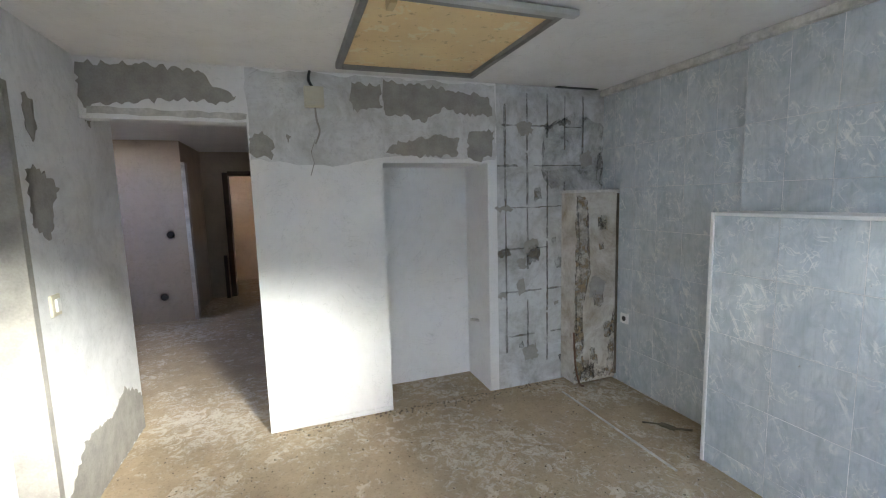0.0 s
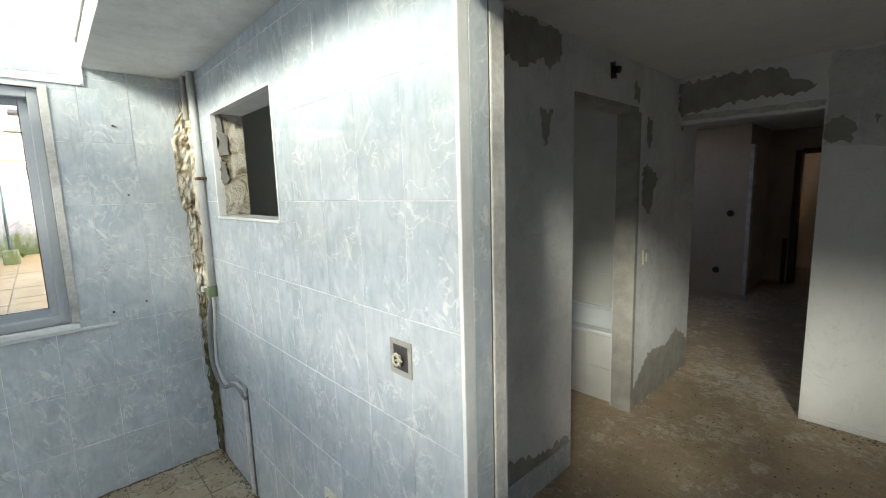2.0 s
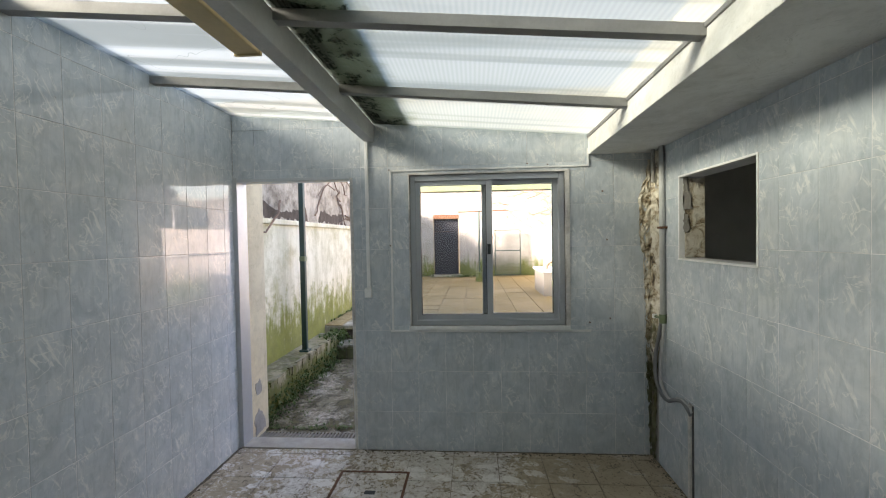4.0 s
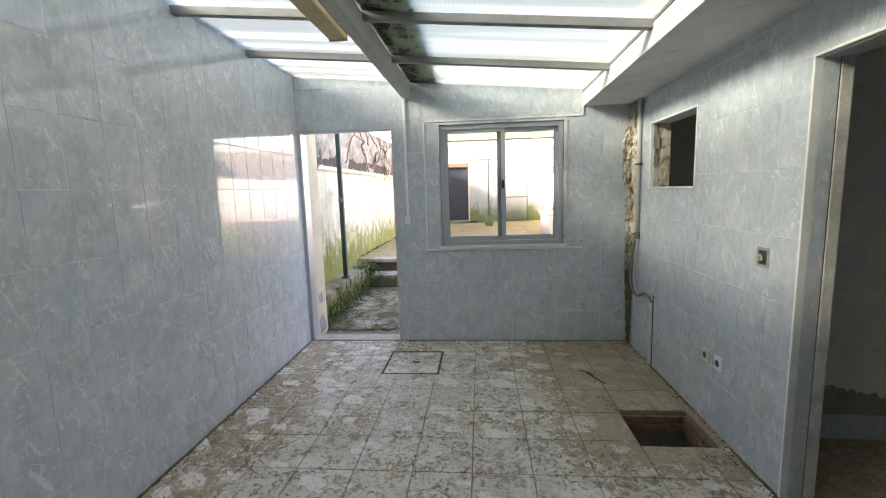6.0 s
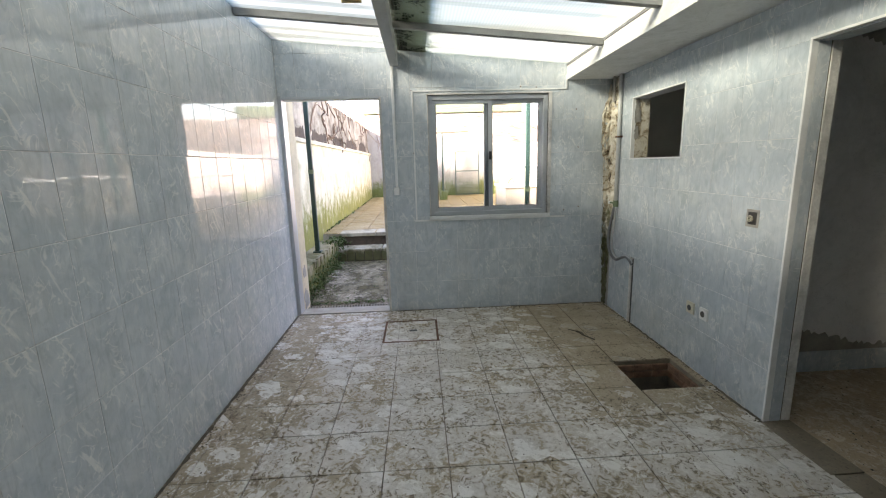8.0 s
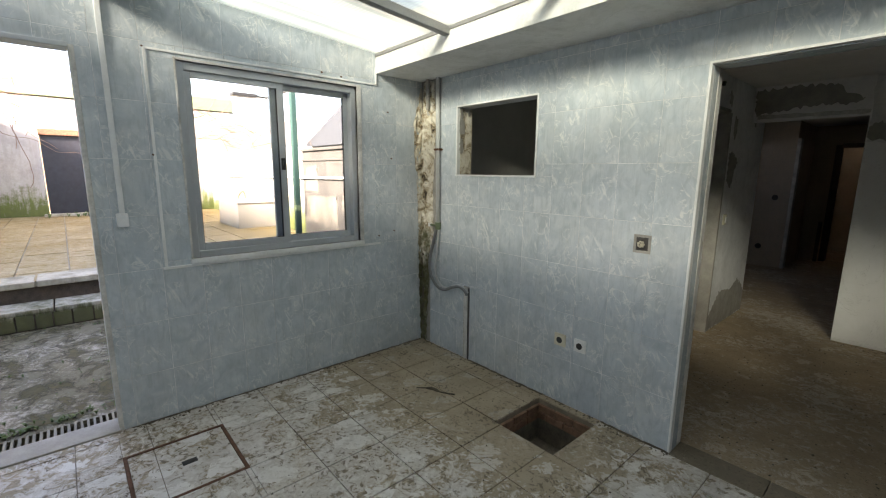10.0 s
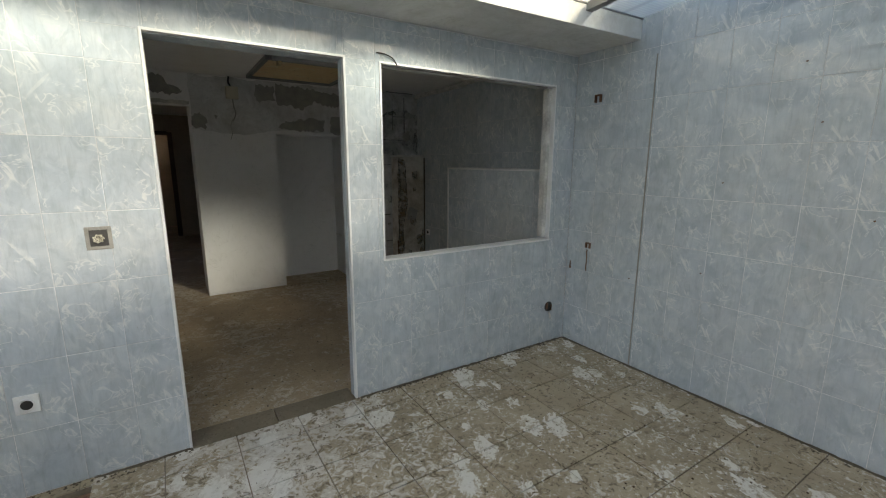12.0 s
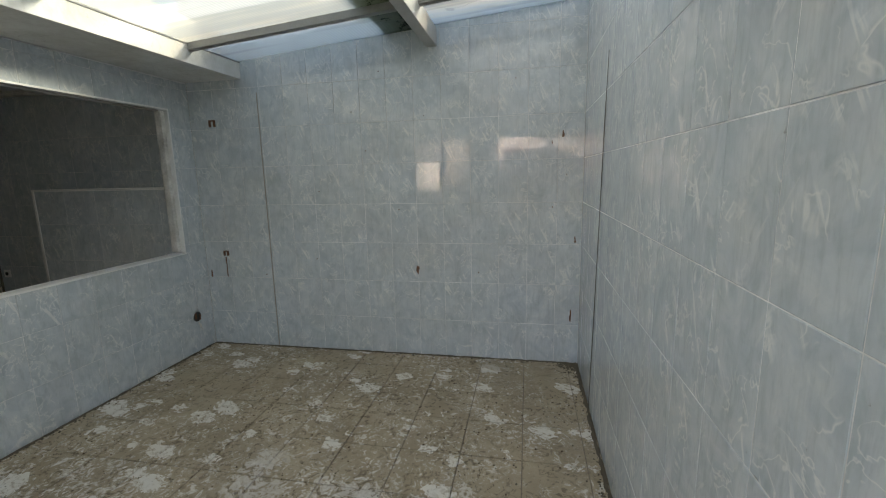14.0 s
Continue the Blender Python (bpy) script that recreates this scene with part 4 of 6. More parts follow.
valve = part("valve", tube(bmesh.new(), [(0.245, -0.022, 1.10), (0.245, -0.022, 1.04)], 0.024, 12), M_GREENBAND, pipe, "green-stained brass valve")
part("spindle", tube(bmesh.new(), [(0.25, -0.03, 1.075), (0.17, -0.045, 1.075)], 0.009, 8), M_GREENBAND, valve)
part("lever", boxes(((0.16, -0.06, 1.06), (0.18, -0.03, 1.09)), bevel=0.004), M_TRIM, valve)
hose = empty("water_hose", "pair of grey flexible hoses looping from the valve into the wall", "hose")
part("hose", tube(bmesh.new(), smooth_line([(0.235, -0.03, 1.04), (0.20, -0.035, 0.92), (0.165, -0.04, 0.78), (0.18, -0.045, 0.65), (0.25, -0.04, 0.56), (0.34, -0.035, 0.54), (0.44, -0.03, 0.58), (0.52, -0.025, 0.60), (0.575, -0.02, 0.58), (0.59, -0.004, 0.54)], 8), 0.013, 8), M_HOSE, hose, smooth=True)
part("hose", tube(bmesh.new(), smooth_line([(0.26, -0.025, 1.04), (0.25, -0.025, 0.92), (0.23, -0.03, 0.78), (0.235, -0.035, 0.66), (0.29, -0.03, 0.575), (0.38, -0.03, 0.56), (0.47, -0.025, 0.60), (0.55, -0.02, 0.605), (0.60, -0.004, 0.56)], 8), 0.009, 8), M_PIPE, hose, smooth=True)
part("groove", boxes(((0.596, -0.002, 0.0), (0.613, 0.0075, 0.60))), M_IRON, hose, "dark open groove")
part("conduit", tube(bmesh.new(), [(0.574, 0.0, 0.60), (0.576, 0.002, 0.0)], 0.017, 10), M_TRIM2, hose, "half-buried grey conduit")

# brick pit in the floor
px0, py0, px1, py1 = PIT[0][0], PIT[0][1], PIT[1][0], PIT[1][1]
pit = setting(new("floor_pit"), "open brick-lined inspection pit in the floor", "pit")
part("lining", boxes(((px0 - 0.05, py0 - 0.05, -0.45), (px0, py1 + 0.05, -0.12)), ((px1, py0 - 0.05, -0.45), (px1 + 0.05, py1 + 0.05, -0.12)),
                     ((px0, py0 - 0.05, -0.45), (px1, py0, -0.12)), ((px0, py1, -0.45), (px1, py1 + 0.05, -0.12))), M_PIT, pit)
part("bottom", boxes(((px0 - 0.05, py0 - 0.05, -0.50), (px1 + 0.05, py1 + 0.05, -0.30))), M_PIT, pit)
part("outlet", disc(bmesh.new(), ((px0 + px1) / 2 + 0.05, py1 - 0.03, -0.26), (0, 1, 0), 0.04, 0.004, 18), M_BLACK, pit, "dark pipe mouth")
for k in range(2):
    z = -0.035 - 0.055 * k
    for x in [px0 + 0.14 * i + (0.07 if k else 0) for i in range(-1 if k else 0, 3)]:
        a, b = max(px0, x + 0.004), min(px1, x + 0.136)
        if b - a > 0.02:
            part("brick", boxes(((a, py1 - 0.022, z - 0.045), (b, py1 + 0.0, z)), bevel=0.004), M_BRICK, pit)
            part("brick", boxes(((a, py0 - 0.0, z - 0.045), (b, py0 + 0.018, z)), bevel=0.004), M_BRICK, pit)
    for y in [py0 + 0.02 + 0.14 * i for i in range(3)]:
        b = min(py1 - 0.024, y + 0.132)
        part("brick", boxes(((px0, y, z - 0.045), (px0 + 0.02, b, z)), bevel=0.004), M_BRICK, pit)
        part("brick", boxes(((px1 - 0.02, y, z - 0.045), (px1, b, z)), bevel=0.004), M_BRICK, pit)

# manhole cover
cx0, cy0, cx1, cy1 = COVER[0][0], COVER[0][1], COVER[1][0], COVER[1][1]
cov = empty("manhole_cover", "rust-framed manhole cover filled with floor tile", "manhole cover")
t = 0.016
part("frame", boxes(((cx0, cy0, -0.008), (cx0 + t, cy1, 0.003)), ((cx1 - t, cy0, -0.008), (cx1, cy1, 0.003)), ((cx0 + t, cy0, -0.008), (cx1 - t, cy0 + t, 0.003)), ((cx0 + t, cy1 - t, -0.008), (cx1 - t, cy1, 0.003))), M_RUST, cov)
part("infill", boxes(((cx0 + t + 0.003, cy0 + t + 0.003, -0.008), (cx1 - t - 0.003, -2.14 - 0.002, 0.0)), ((cx0 + t + 0.003, -2.14 + 0.002, -0.008), (cx1 - t - 0.003, cy1 - t - 0.003, 0.0))), M_FLOOR, cov)
part("lifting_slot", boxes(((0.545, -2.045, -0.002), (0.585, -1.975, 0.0015)), bevel=0.0006), M_BLACK, cov)

# lamp batten beside the beam
lamp = empty("lamp_batten", "yellowed enamel strip-light batten without a tube beside the beam", "lamp")
part("body", boxes(((1.475, -2.325, 2.455), (2.72, -2.215, 2.515)), bevel=0.008), M_BATTEN, lamp)
part("end_cap", boxes(((1.460, -2.33, 2.45), (1.477, -2.21, 2.52)), bevel=0.004), M_BATTEN, lamp)
part("end_cap", boxes(((2.718, -2.33, 2.45), (2.735, -2.21, 2.52)), bevel=0.004), M_BATTEN, lamp)
part("edge_rust", boxes(((1.48, -2.216, 2.49), (2.71, -2.2115, 2.522))), M_RUST, lamp, "rusty upper edge")

# marks on the end wall and the long wall
setting(obj("seam_east", boxes(((4.964, -0.648, 0.0), (4.971, -0.640, 2.16)), bevel=0.001), M_CEMENT), "grey open seam down the tiles", "seam")
bm = bmesh.new()
tube(bm, [(4.08, -3.196, 2.07), (4.12, -3.195, 1.75), (4.17, -3.195, 1.18), (4.23, -3.195, 0.6), (4.30, -3.195, 0.0)], [0.0015, 0.003, 0.002, 0.0035, 0.0025], 6)
setting(obj("crack_south", bm, M_IRON), "dark crack running down the long tiled wall", "crack")
for y, z, sz in ((-0.21, 1.935, 0.028), (-0.21, 0.835, 0.022)):
    tagged(obj("rusty_stub", boxes(((4.955, y - sz, z - sz), (4.972, y - sz * 0.5, z + sz)), ((4.955, y + sz * 0.5, z - sz), (4.972, y + sz, z + sz)), ((4.955, y - sz, z + sz * 0.6), (4.972, y + sz, z + sz)), bevel=0.002), M_RUST), "rusty broken bracket in the tiles", "bracket", "brackets on the end wall")
scab("rust_run", ragged(((-0.205, 0.80), (-0.195, 0.80), (-0.193, 0.63), (-0.203, 0.62)), 12, 0.03, 0.004), lambda u, v, d: (4.970 - d, u, v), M_RUST, "brown rust run below a bracket", "stain", 0.0015)
scab("rust_mark", ragged(((-1.955, 0.75), (-1.935, 0.755), (-1.93, 0.70), (-1.95, 0.68)), 13, 0.015, 0.006), lambda u, v, d: (4.970 - d, u, v), M_RUST, "rusty broken spot in a tile", "stain", 0.002)
rng = random.Random(9)
for k in range(12):
    y, z = rng.uniform(-3.1, -0.3), rng.uniform(0.5, 2.4)
    tagged(obj("nail", disc(bmesh.new(), (4.972, y, z), (-1, 0, -0.2), 0.004, 0.01, 7), M_RUST), "small rusty nail stuck in the tiles", "nail", "nails in the walls")

# rusty runs near the end corner
for i, (y, z, w, h) in enumerate(((-3.06, 1.72, 0.014, 0.05), (-2.98, 1.68, 0.010, 0.02), (-3.14, 0.34, 0.010, 0.09), (-3.16, 0.95, 0.010, 0.05), (-0.05, 0.62, 0.010, 0.06))):
    scab("rust_run", ragged(((y, z), (y + w, z), (y + w * 0.8, z + h), (y + w * 0.2, z + h)), 520 + i, 0.012, 0.004), lambda a, b, d: (4.966 - d, a, b), M_RUST, "brown rusty run on the glazed tiles", "stain")

# dirt and crumbs
def crumbs(name, n, place, smin, smax, mat, label, seed):
    rng = random.Random(seed)
    bm = bmesh.new()
    for _ in range(n):
        x, y, z = place(rng)
        s = rng.uniform(smin, smax)
        r = rng.random() * 6.28
        vs = []
        for a in range(5):
            t = r + a * 1.2566 + rng.uniform(-0.3, 0.3)
            vs.append(bm.verts.new((x + math.cos(t) * s * rng.uniform(0.6, 1.2), y + math.sin(t) * s * rng.uniform(0.6, 1.2), z - 0.001)))
        top = bm.verts.new((x + rng.uniform(-0.3, 0.3) * s, y + rng.uniform(-0.3, 0.3) * s, z + s * rng.uniform(0.4, 0.9)))
        for a in range(5):
            bm.faces.new((vs[a], vs[(a + 1) % 5], top))
    return tagged(obj(name, bm, mat), label, "debris", kind="stuff")


def along(rng):
    k = rng.choice((0, 0, 1, 1, 2, 3))
    d = abs(rng.gauss(0, 0.025)) + 0.004
    if k == 0:
        return rng.uniform(0.02, 4.95), -3.2 + d, 0.001
    if k == 1:
        return rng.choice((rng.uniform(0.05, 2.2), rng.uniform(3.1, 4.95))), -d, 0.001
    if k == 2:
        return 4.968 - d, rng.uniform(-3.2, 0), 0.001
    return d, rng.uniform(-2.2, 0), 0.001


def clear_of_pit(f):
    def g(rng):
        while True:
            p = f(rng)
            if not (px0 - 0.02 < p[0] < px1 + 0.02 and py0 - 0.02 < p[1] < py1 + 0.02):
                return p
    return g


crumbs("wall_foot_dirt", 1500, clear_of_pit(along), 0.003, 0.011, M_SOIL, "brown dirt and crumbs along the foot of the walls", 1)
crumbs("floor_grit", 900, clear_of_pit(lambda r: (r.uniform(0.1, 4.9), r.uniform(-3.1, -0.05), 0.0012)), 0.002, 0.007, M_SOIL, "scattered grit and dry leaves on the floor tiles", 2)
crumbs("dry_flakes", 420, clear_of_pit(lambda r: (4.9 - abs(r.gauss(0, 1.1)), r.uniform(-3.15, -0.08), 0.0014)), 0.003, 0.008, M_FLAKE, "dry brown leaf flakes strewn on the floor tiles", 22)
crumbs("corner_dirt", 260, lambda r: (4.96 - abs(r.gauss(0, 0.09)), -3.19 + abs(r.gauss(0, 0.06)), 0.001), 0.004, 0.014, M_SOIL, "heap of dry leaves and dirt in the corner", 3)
crumbs("inner_grit", 700, lambda r: (r.uniform(1.7, 4.8), r.uniform(0.2, 2.85), 0.0), 0.002, 0.008, M_SOIL, "grit strewn over the dusty inner floor", 4)
crumbs("plaster_crumbs", 220, lambda r: (r.uniform(2.5, 4.7), 2.88 - abs(r.gauss(0, 0.05)), 0.0), 0.003, 0.012, M_DUST, "fallen plaster crumbs along the wall foot", 5)
flat = lambda u, v, d: (u, v, d)
for i, (u0, v0, u1, v1) in enumerate(((0.02, -3.198, 4.96, -3.178), (0.62, -0.020, 1.36, -0.003), (1.79, -0.022, 2.19, -0.003), (3.12, -0.022, 4.96, -0.003), (4.945, -3.19, 4.968, -0.01), (0.003, -2.2, 0.016, -0.05))):
    scab("dirt_line", ragged(((u0, v0), (u1, v0), (u1, v1), (u0, v1)), 300 + i, 0.035, 0.007), flat, M_SOIL, "dark line of dirt in the angle of wall and floor", "dirt", 0.003)
tagged(obj("peeling_flake", tube(bmesh.new(), smooth_line([(0.72, -0.62, 0.004), (0.80, -0.55, 0.006), (0.88, -0.53, 0.004), (0.97, -0.48, 0.006)]), [0.004] * 5 + [0.012] * 6 + [0.006] * 8, 6), M_SOIL), "dark curled scrap lying on the floor", "scrap")

# ---- inner room ----
sk = empty("ceiling_hatch", "grey-framed ceiling hatch with a stained yellow panel", "ceiling panel")
hx0, hx1, hy0, hy1 = 3.03, 3.93, 1.67, 2.69
part("panel", boxes(((hx0 + 0.03, hy0 + 0.03, CEIL - 0.012), (hx1 - 0.03, hy1 - 0.03, CEIL + 0.002))), M_YELLOW, sk)
part("frame", boxes(((hx0, hy0, CEIL - 0.035), (hx0 + 0.035, hy1, CEIL + 0.002)), ((hx1 - 0.035, hy0, CEIL - 0.035), (hx1, hy1, CEIL + 0.002)),
                    ((hx0 + 0.035, hy0, CEIL - 0.035), (hx1 - 0.035, hy0 + 0.035, CEIL + 0.002)), ((hx0 + 0.035, hy1 - 0.035, CEIL - 0.035), (hx1 - 0.035, hy1, CEIL + 0.002)), bevel=0.004), M_RAFTER, sk)
part("catch", boxes(((hx0 + 0.10, hy0 - 0.02, CEIL - 0.07), (hx0 + 0.13, hy0 + 0.06, CEIL - 0.03)), bevel=0.004), M_BATTEN, sk, "yellowed wooden catch")
part("broken_rail", boxes(((hx0 + 0.05, hy0 - 0.05, CEIL - 0.04), (hx1 + 0.05, hy0 - 0.005, CEIL - 0.012)), bevel=0.005), M_STEEL, sk)

eb = empty("junction_box", "cream plastic junction box with hanging wires", "junction box")
part("box", boxes(((2.845, 2.825, 2.125), (2.965, 2.891, 2.25)), bevel=0.008), M_CREAM, eb)
part("wire", tube(bmesh.new(), smooth_line([(2.91, 2.87, 2.13), (2.915, 2.87, 2.05), (2.93, 2.875, 1.98), (2.90, 2.88, 1.90)]), 0.006, 6), M_CEMENT, eb)
part("feed", tube(bmesh.new(), smooth_line([(2.90, 2.87, 2.25), (2.88, 2.88, 2.30), (2.89, 2.885, 2.355)]), 0.009, 6), M_BLACK, eb)
bm = bmesh.new()
tube(bm, [(2.90, 2.8885, 1.93), (2.87, 2.8885, 1.85), (2.885, 2.8885, 1.78), (2.86, 2.8885, 1.70)], 0.003, 5)
setting(obj("plaster_crack", bm, M_CEMENT), "fine crack in the white plaster", "crack")

back = lambda u, v, d: (u, 2.89 - d, v)
side = lambda u, v, d: (IW + d, u, v)
scab("scraped_band", ragged(((2.51, 1.80), (2.51, 2.34), (4.19, 2.34), (4.19, 1.80), (3.4, 1.83), (3.0, 1.76)), 30, 0.05, 0.012), back, M_BAND, "scraped grey-white plaster band under the ceiling", "patch", 0.0015)
PATCHES = [
    (back, ((1.67, 2.08), (1.67, 2.32), (1.95, 2.33), (2.30, 2.31), (2.33, 2.22), (2.46, 2.17), (2.38, 2.13), (2.2, 2.15), (1.9, 2.12)), 31),
    (back, ((3.14, 2.12), (3.15, 2.29), (3.33, 2.30), (3.34, 2.13)), 32),
    (back, ((3.37, 2.10), (3.36, 2.32), (3.75, 2.30), (4.15, 2.26), (4.17, 2.12), (3.95, 2.12), (3.8, 2.16), (3.62, 2.06), (3.50, 2.10)), 33),
    (back, ((3.36, 1.85), (3.45, 1.92), (3.70, 1.97), (3.90, 1.96), (3.88, 1.83), (3.62, 1.83), (3.48, 1.82)), 34),
    (back, ((3.97, 1.82), (3.98, 1.99), (4.18, 2.02), (4.17, 1.84), (4.08, 1.80)), 35),
    (back, ((2.52, 1.82), (2.52, 1.95), (2.58, 1.97), (2.64, 1.92), (2.63, 1.81)), 36),
    (back, ((2.73, 1.90), (2.735, 1.97), (2.77, 1.94)), 44),
    (side, ((0.70, 2.34), (1.0, 2.345), (1.28, 2.34), (1.26, 2.20), (1.18, 2.16), (1.10, 2.20), (0.95, 2.12), (0.78, 2.18)), 37),
    (side, ((1.09, 1.97), (1.15, 1.95), (1.20, 1.97), (1.17, 1.87), (1.13, 1.79), (1.10, 1.87)), 38),
    (side, ((2.33, 1.88), (2.34, 2.04), (2.41, 2.02), (2.42, 1.90), (2.38, 1.83)), 39),
    (side, ((2.30, 1.45), (2.29, 1.70), (2.38, 1.72), (2.55, 1.64), (2.47, 1.52), (2.42, 1.38)), 40),
    (side, ((2.12, 2.14), (2.14, 2.24), (2.20, 2.2), (2.19, 2.10)), 41),
    (side, ((2.22, 0.0), (2.24, 0.16), (2.50, 0.36), (2.80, 0.32), (3.05, 0.40), (3.32, 0.26), (3.33, 0.0)), 42),
    (side, ((0.2, 0.02), (0.2, 0.40), (0.50, 0.34), (0.80, 0.28), (1.1, 0.20), (1.36, 0.18), (1.36, 0.02)), 43),
    (side, ((2.95, 2.02), (3.0, 2.14), (3.06, 2.13), (3.02, 2.0)), 45),
]
for to3d, pts, sd in PATCHES:
    scab("bare_mortar_patch", ragged(pts, sd, 0.019, 0.017), to3d, M_CEMENT, "grey mortar bared where the plaster has come off", "patch")
scab("scuffed_band", ragged(((1.70, 2.05), (1.70, 2.09), (2.50, 2.075), (2.50, 2.04)), 46, 0.05, 0.006), back, M_TRIM2, "thin white edge of torn plaster over the passage", "patch", 0.004)
setting(obj("skirting_blue", boxes(((IW - 0.002, 0.16, 0.0), (IW + 0.012, 1.385, 0.15)), bevel=0.003), M_TILE), "pale blue tile skirting on the bare wall", "skirting")
setting(obj("bath_lintel", boxes(((1.52, 1.40, 2.055), (1.664, 2.20, 2.085)), bevel=0.006), M_CEMENT), "bare grey lintel over the bathroom doorway", "lintel")
setting(obj("bath_jamb", boxes(((1.525, 2.186, 0.0), (1.668, 2.194, 2.055)), ((1.661, 2.19, 0.0), (1.6645, 2.235, 2.055)), bevel=0.002), M_CEMENT), "grey mortar jamb of the bathroom doorway", "jamb")
sw = empty("light_switch", "dangling cream light switch on the bare wall", "light switch")
part("plate", boxes(((1.658, 2.33, 1.04), (1.672, 2.41, 1.14)), bevel=0.006), M_CREAM, sw)
part("rocker", boxes(((1.672, 2.352, 1.06), (1.682, 2.388, 1.12)), bevel=0.003), M_TRIM, sw)
scab("wall_hole", ragged(((1.80, 2.20), (1.79, 2.29), (1.85, 2.31), (1.87, 2.22)), 47, 0.02, 0.008), side, M_BLACK, "ragged black hole knocked through the wall", "hole")
part("stub", tube(bmesh.new(), [(1.655, 1.83, 2.26), (1.70, 1.83, 2.25)], 0.02, 10), M_BLACK, empty("vent_stub", "short black pipe stub in a wall hole", "pipe"))

# damp wall: beds of lost tiles, rusty corner casing
rng = random.Random(15)
def mould_line(u0, v0, u1, v1, k):
    w = rng.uniform(0.004, 0.010)
    if u0 == u1:
        pts = ((u0 - w, v0), (u0 + w, v0), (u0 + w * 0.8, v1), (u0 - w * 0.8, v1))
    else:
        pts = ((u0, v0 - w), (u1, v0 - w * 0.8), (u1, v0 + w), (u0, v0 + w * 0.8))
    scab("mould_line", ragged(pts, 200 + k, 0.025, 0.0035), back, M_MOULD, "brown mould along the joint of lost tiles", "stain", 0.0018)
k = 0
for x in (4.27, 4.46, 4.64, 4.80, 4.97):
    z = rng.uniform(0.05, 0.3)
    while z < 2.2:
        h = rng.uniform(0.25, 0.9)
        mould_line(x, z, x, min(z + h, 2.3), k)
        k += 1
        z += h + rng.choice((0.0, 0.02, 0.25))
for z in (0.42, 0.78, 1.12, 1.44, 1.76, 2.06):
    x = rng.uniform(4.2, 4.3)
    while x < 4.95:
        w = rng.uniform(0.15, 0.5)
        mould_line(x, z, min(x + w, 5.12), z, k)
        k += 1
        x += w + rng.choice((0.0, 0.05, 0.15))
scab("mould_cloud", ragged(((4.62, 1.60), (4.60, 2.0), (4.85, 2.15), (5.15, 2.1), (5.16, 1.58)), 91, 0.03, 0.03), back, M_CLOUD, "grey damp cloud above the casing", "stain", 0.0012)
rng = random.Random(16)
for k in range(22):
    u, v = rng.uniform(4.2, 5.0), rng.uniform(0.1, 2.2)
    w, h = rng.uniform(0.03, 0.13), rng.uniform(0.03, 0.16)
    scab("bare_mortar_patch", ragged(((u, v), (u + w, v + h * 0.2), (u + w * 0.8, v + h), (u - w * 0.2, v + h * 0.8)), 60 + k, 0.016, 0.014), back, M_MOULD if k % 2 else M_CEMENT, "brown-grey damp patch in the mouldy plaster", "patch")
cas = empty("corner_casing", "chest-high plastered pipe casing, stained with rust", "casing")
part("body", boxes(((4.77, 2.70, 0.02), (5.165, 2.885, 1.54)), bevel=0.006), M_CASING, cas)
part("lid", boxes(((4.755, 2.685, 1.54), (5.17, 2.888, 1.562)), bevel=0.005), M_TRIM2, cas, "pale stone lid")
def crust(pts, seed):
    bm = bmesh.new()
    out = ragged(pts, seed, 0.02, 0.014)
    f = [bm.verts.new((p[0], 2.694, p[1])) for p in out]
    g = [bm.verts.new((p[0], 2.701, p[1])) for p in out]
    bm.faces.new(f)
    for i in range(len(out)):
        bm.faces.new((f[i], f[(i + 1) % len(out)], g[(i + 1) % len(out)], g[i]))
    bmesh.ops.triangulate(bm, faces=[q for q in bm.faces if len(q.verts) > 4])
    return bm
part("crust", crust(((4.775, 0.05), (4.82, 0.05), (4.85, 0.35), (4.82, 0.6), (4.90, 0.9), (4.88, 1.2), (4.87, 1.5), (4.775, 1.52)), 71), M_CRUST, cas, "crumbling brown crust along the edge")
for k in range(14):
    u, v = rng.uniform(4.78, 5.12), rng.choice((rng.uniform(0.03, 0.2), rng.uniform(0.05, 1.5)))
    w, h = rng.uniform(0.03, 0.09), rng.uniform(0.04, 0.16)
    part("stain", crust(((u, v), (min(u + w, 5.15), v), (min(u + w, 5.15), v + min(h, 1.52 - v)), (u, v + min(h, 1.52 - v))), 80 + k), M_CRUST, cas)
part("crust", crust(((4.775, 0.05), (5.15, 0.05), (5.14, 0.12), (4.9, 0.16), (4.78, 0.14)), 74), M_CRUST, cas)
part("crust", crust(((5.08, 0.1), (5.15, 0.1), (5.15, 0.6), (5.12, 0.5)), 72), M_CRUST, cas)
part("stain", crust(((4.9, 0.72), (5.0, 0.7), (5.06, 0.82), (4.96, 0.9), (4.9, 0.84)), 73), M_CEMENT, cas)
part("cable", tube(bmesh.new(), smooth_line([(4.755, 2.69, 0.45), (4.75, 2.66, 0.2), (4.78, 2.65, 0.05), (4.83, 2.66, 0.01)]), 0.008, 6), M_RUST, cas)
part("black_joint", boxes(((5.155, 2.69, 0.05), (5.172, 2.702, 1.53))), M_PIT, cas)
setting(obj("half_wall_cap", boxes(((4.842, 0.15, 1.40), (5.118, 1.635, 1.416)), ((4.842, 1.615, 0.0), (4.86, 1.635, 1.40)), bevel=0.003), M_TRIM), "white edging of the tiled boxing", "trim")
setting(obj("coving", boxes(((5.13, 1.67, CEIL - 0.05), (5.18, 2.89, CEIL)), ((5.07, 0.15, CEIL - 0.05), (5.118, 1.70, CEIL)), bevel=0.012), M_TRIM2), "rough white coving along the tiled wall", "trim")
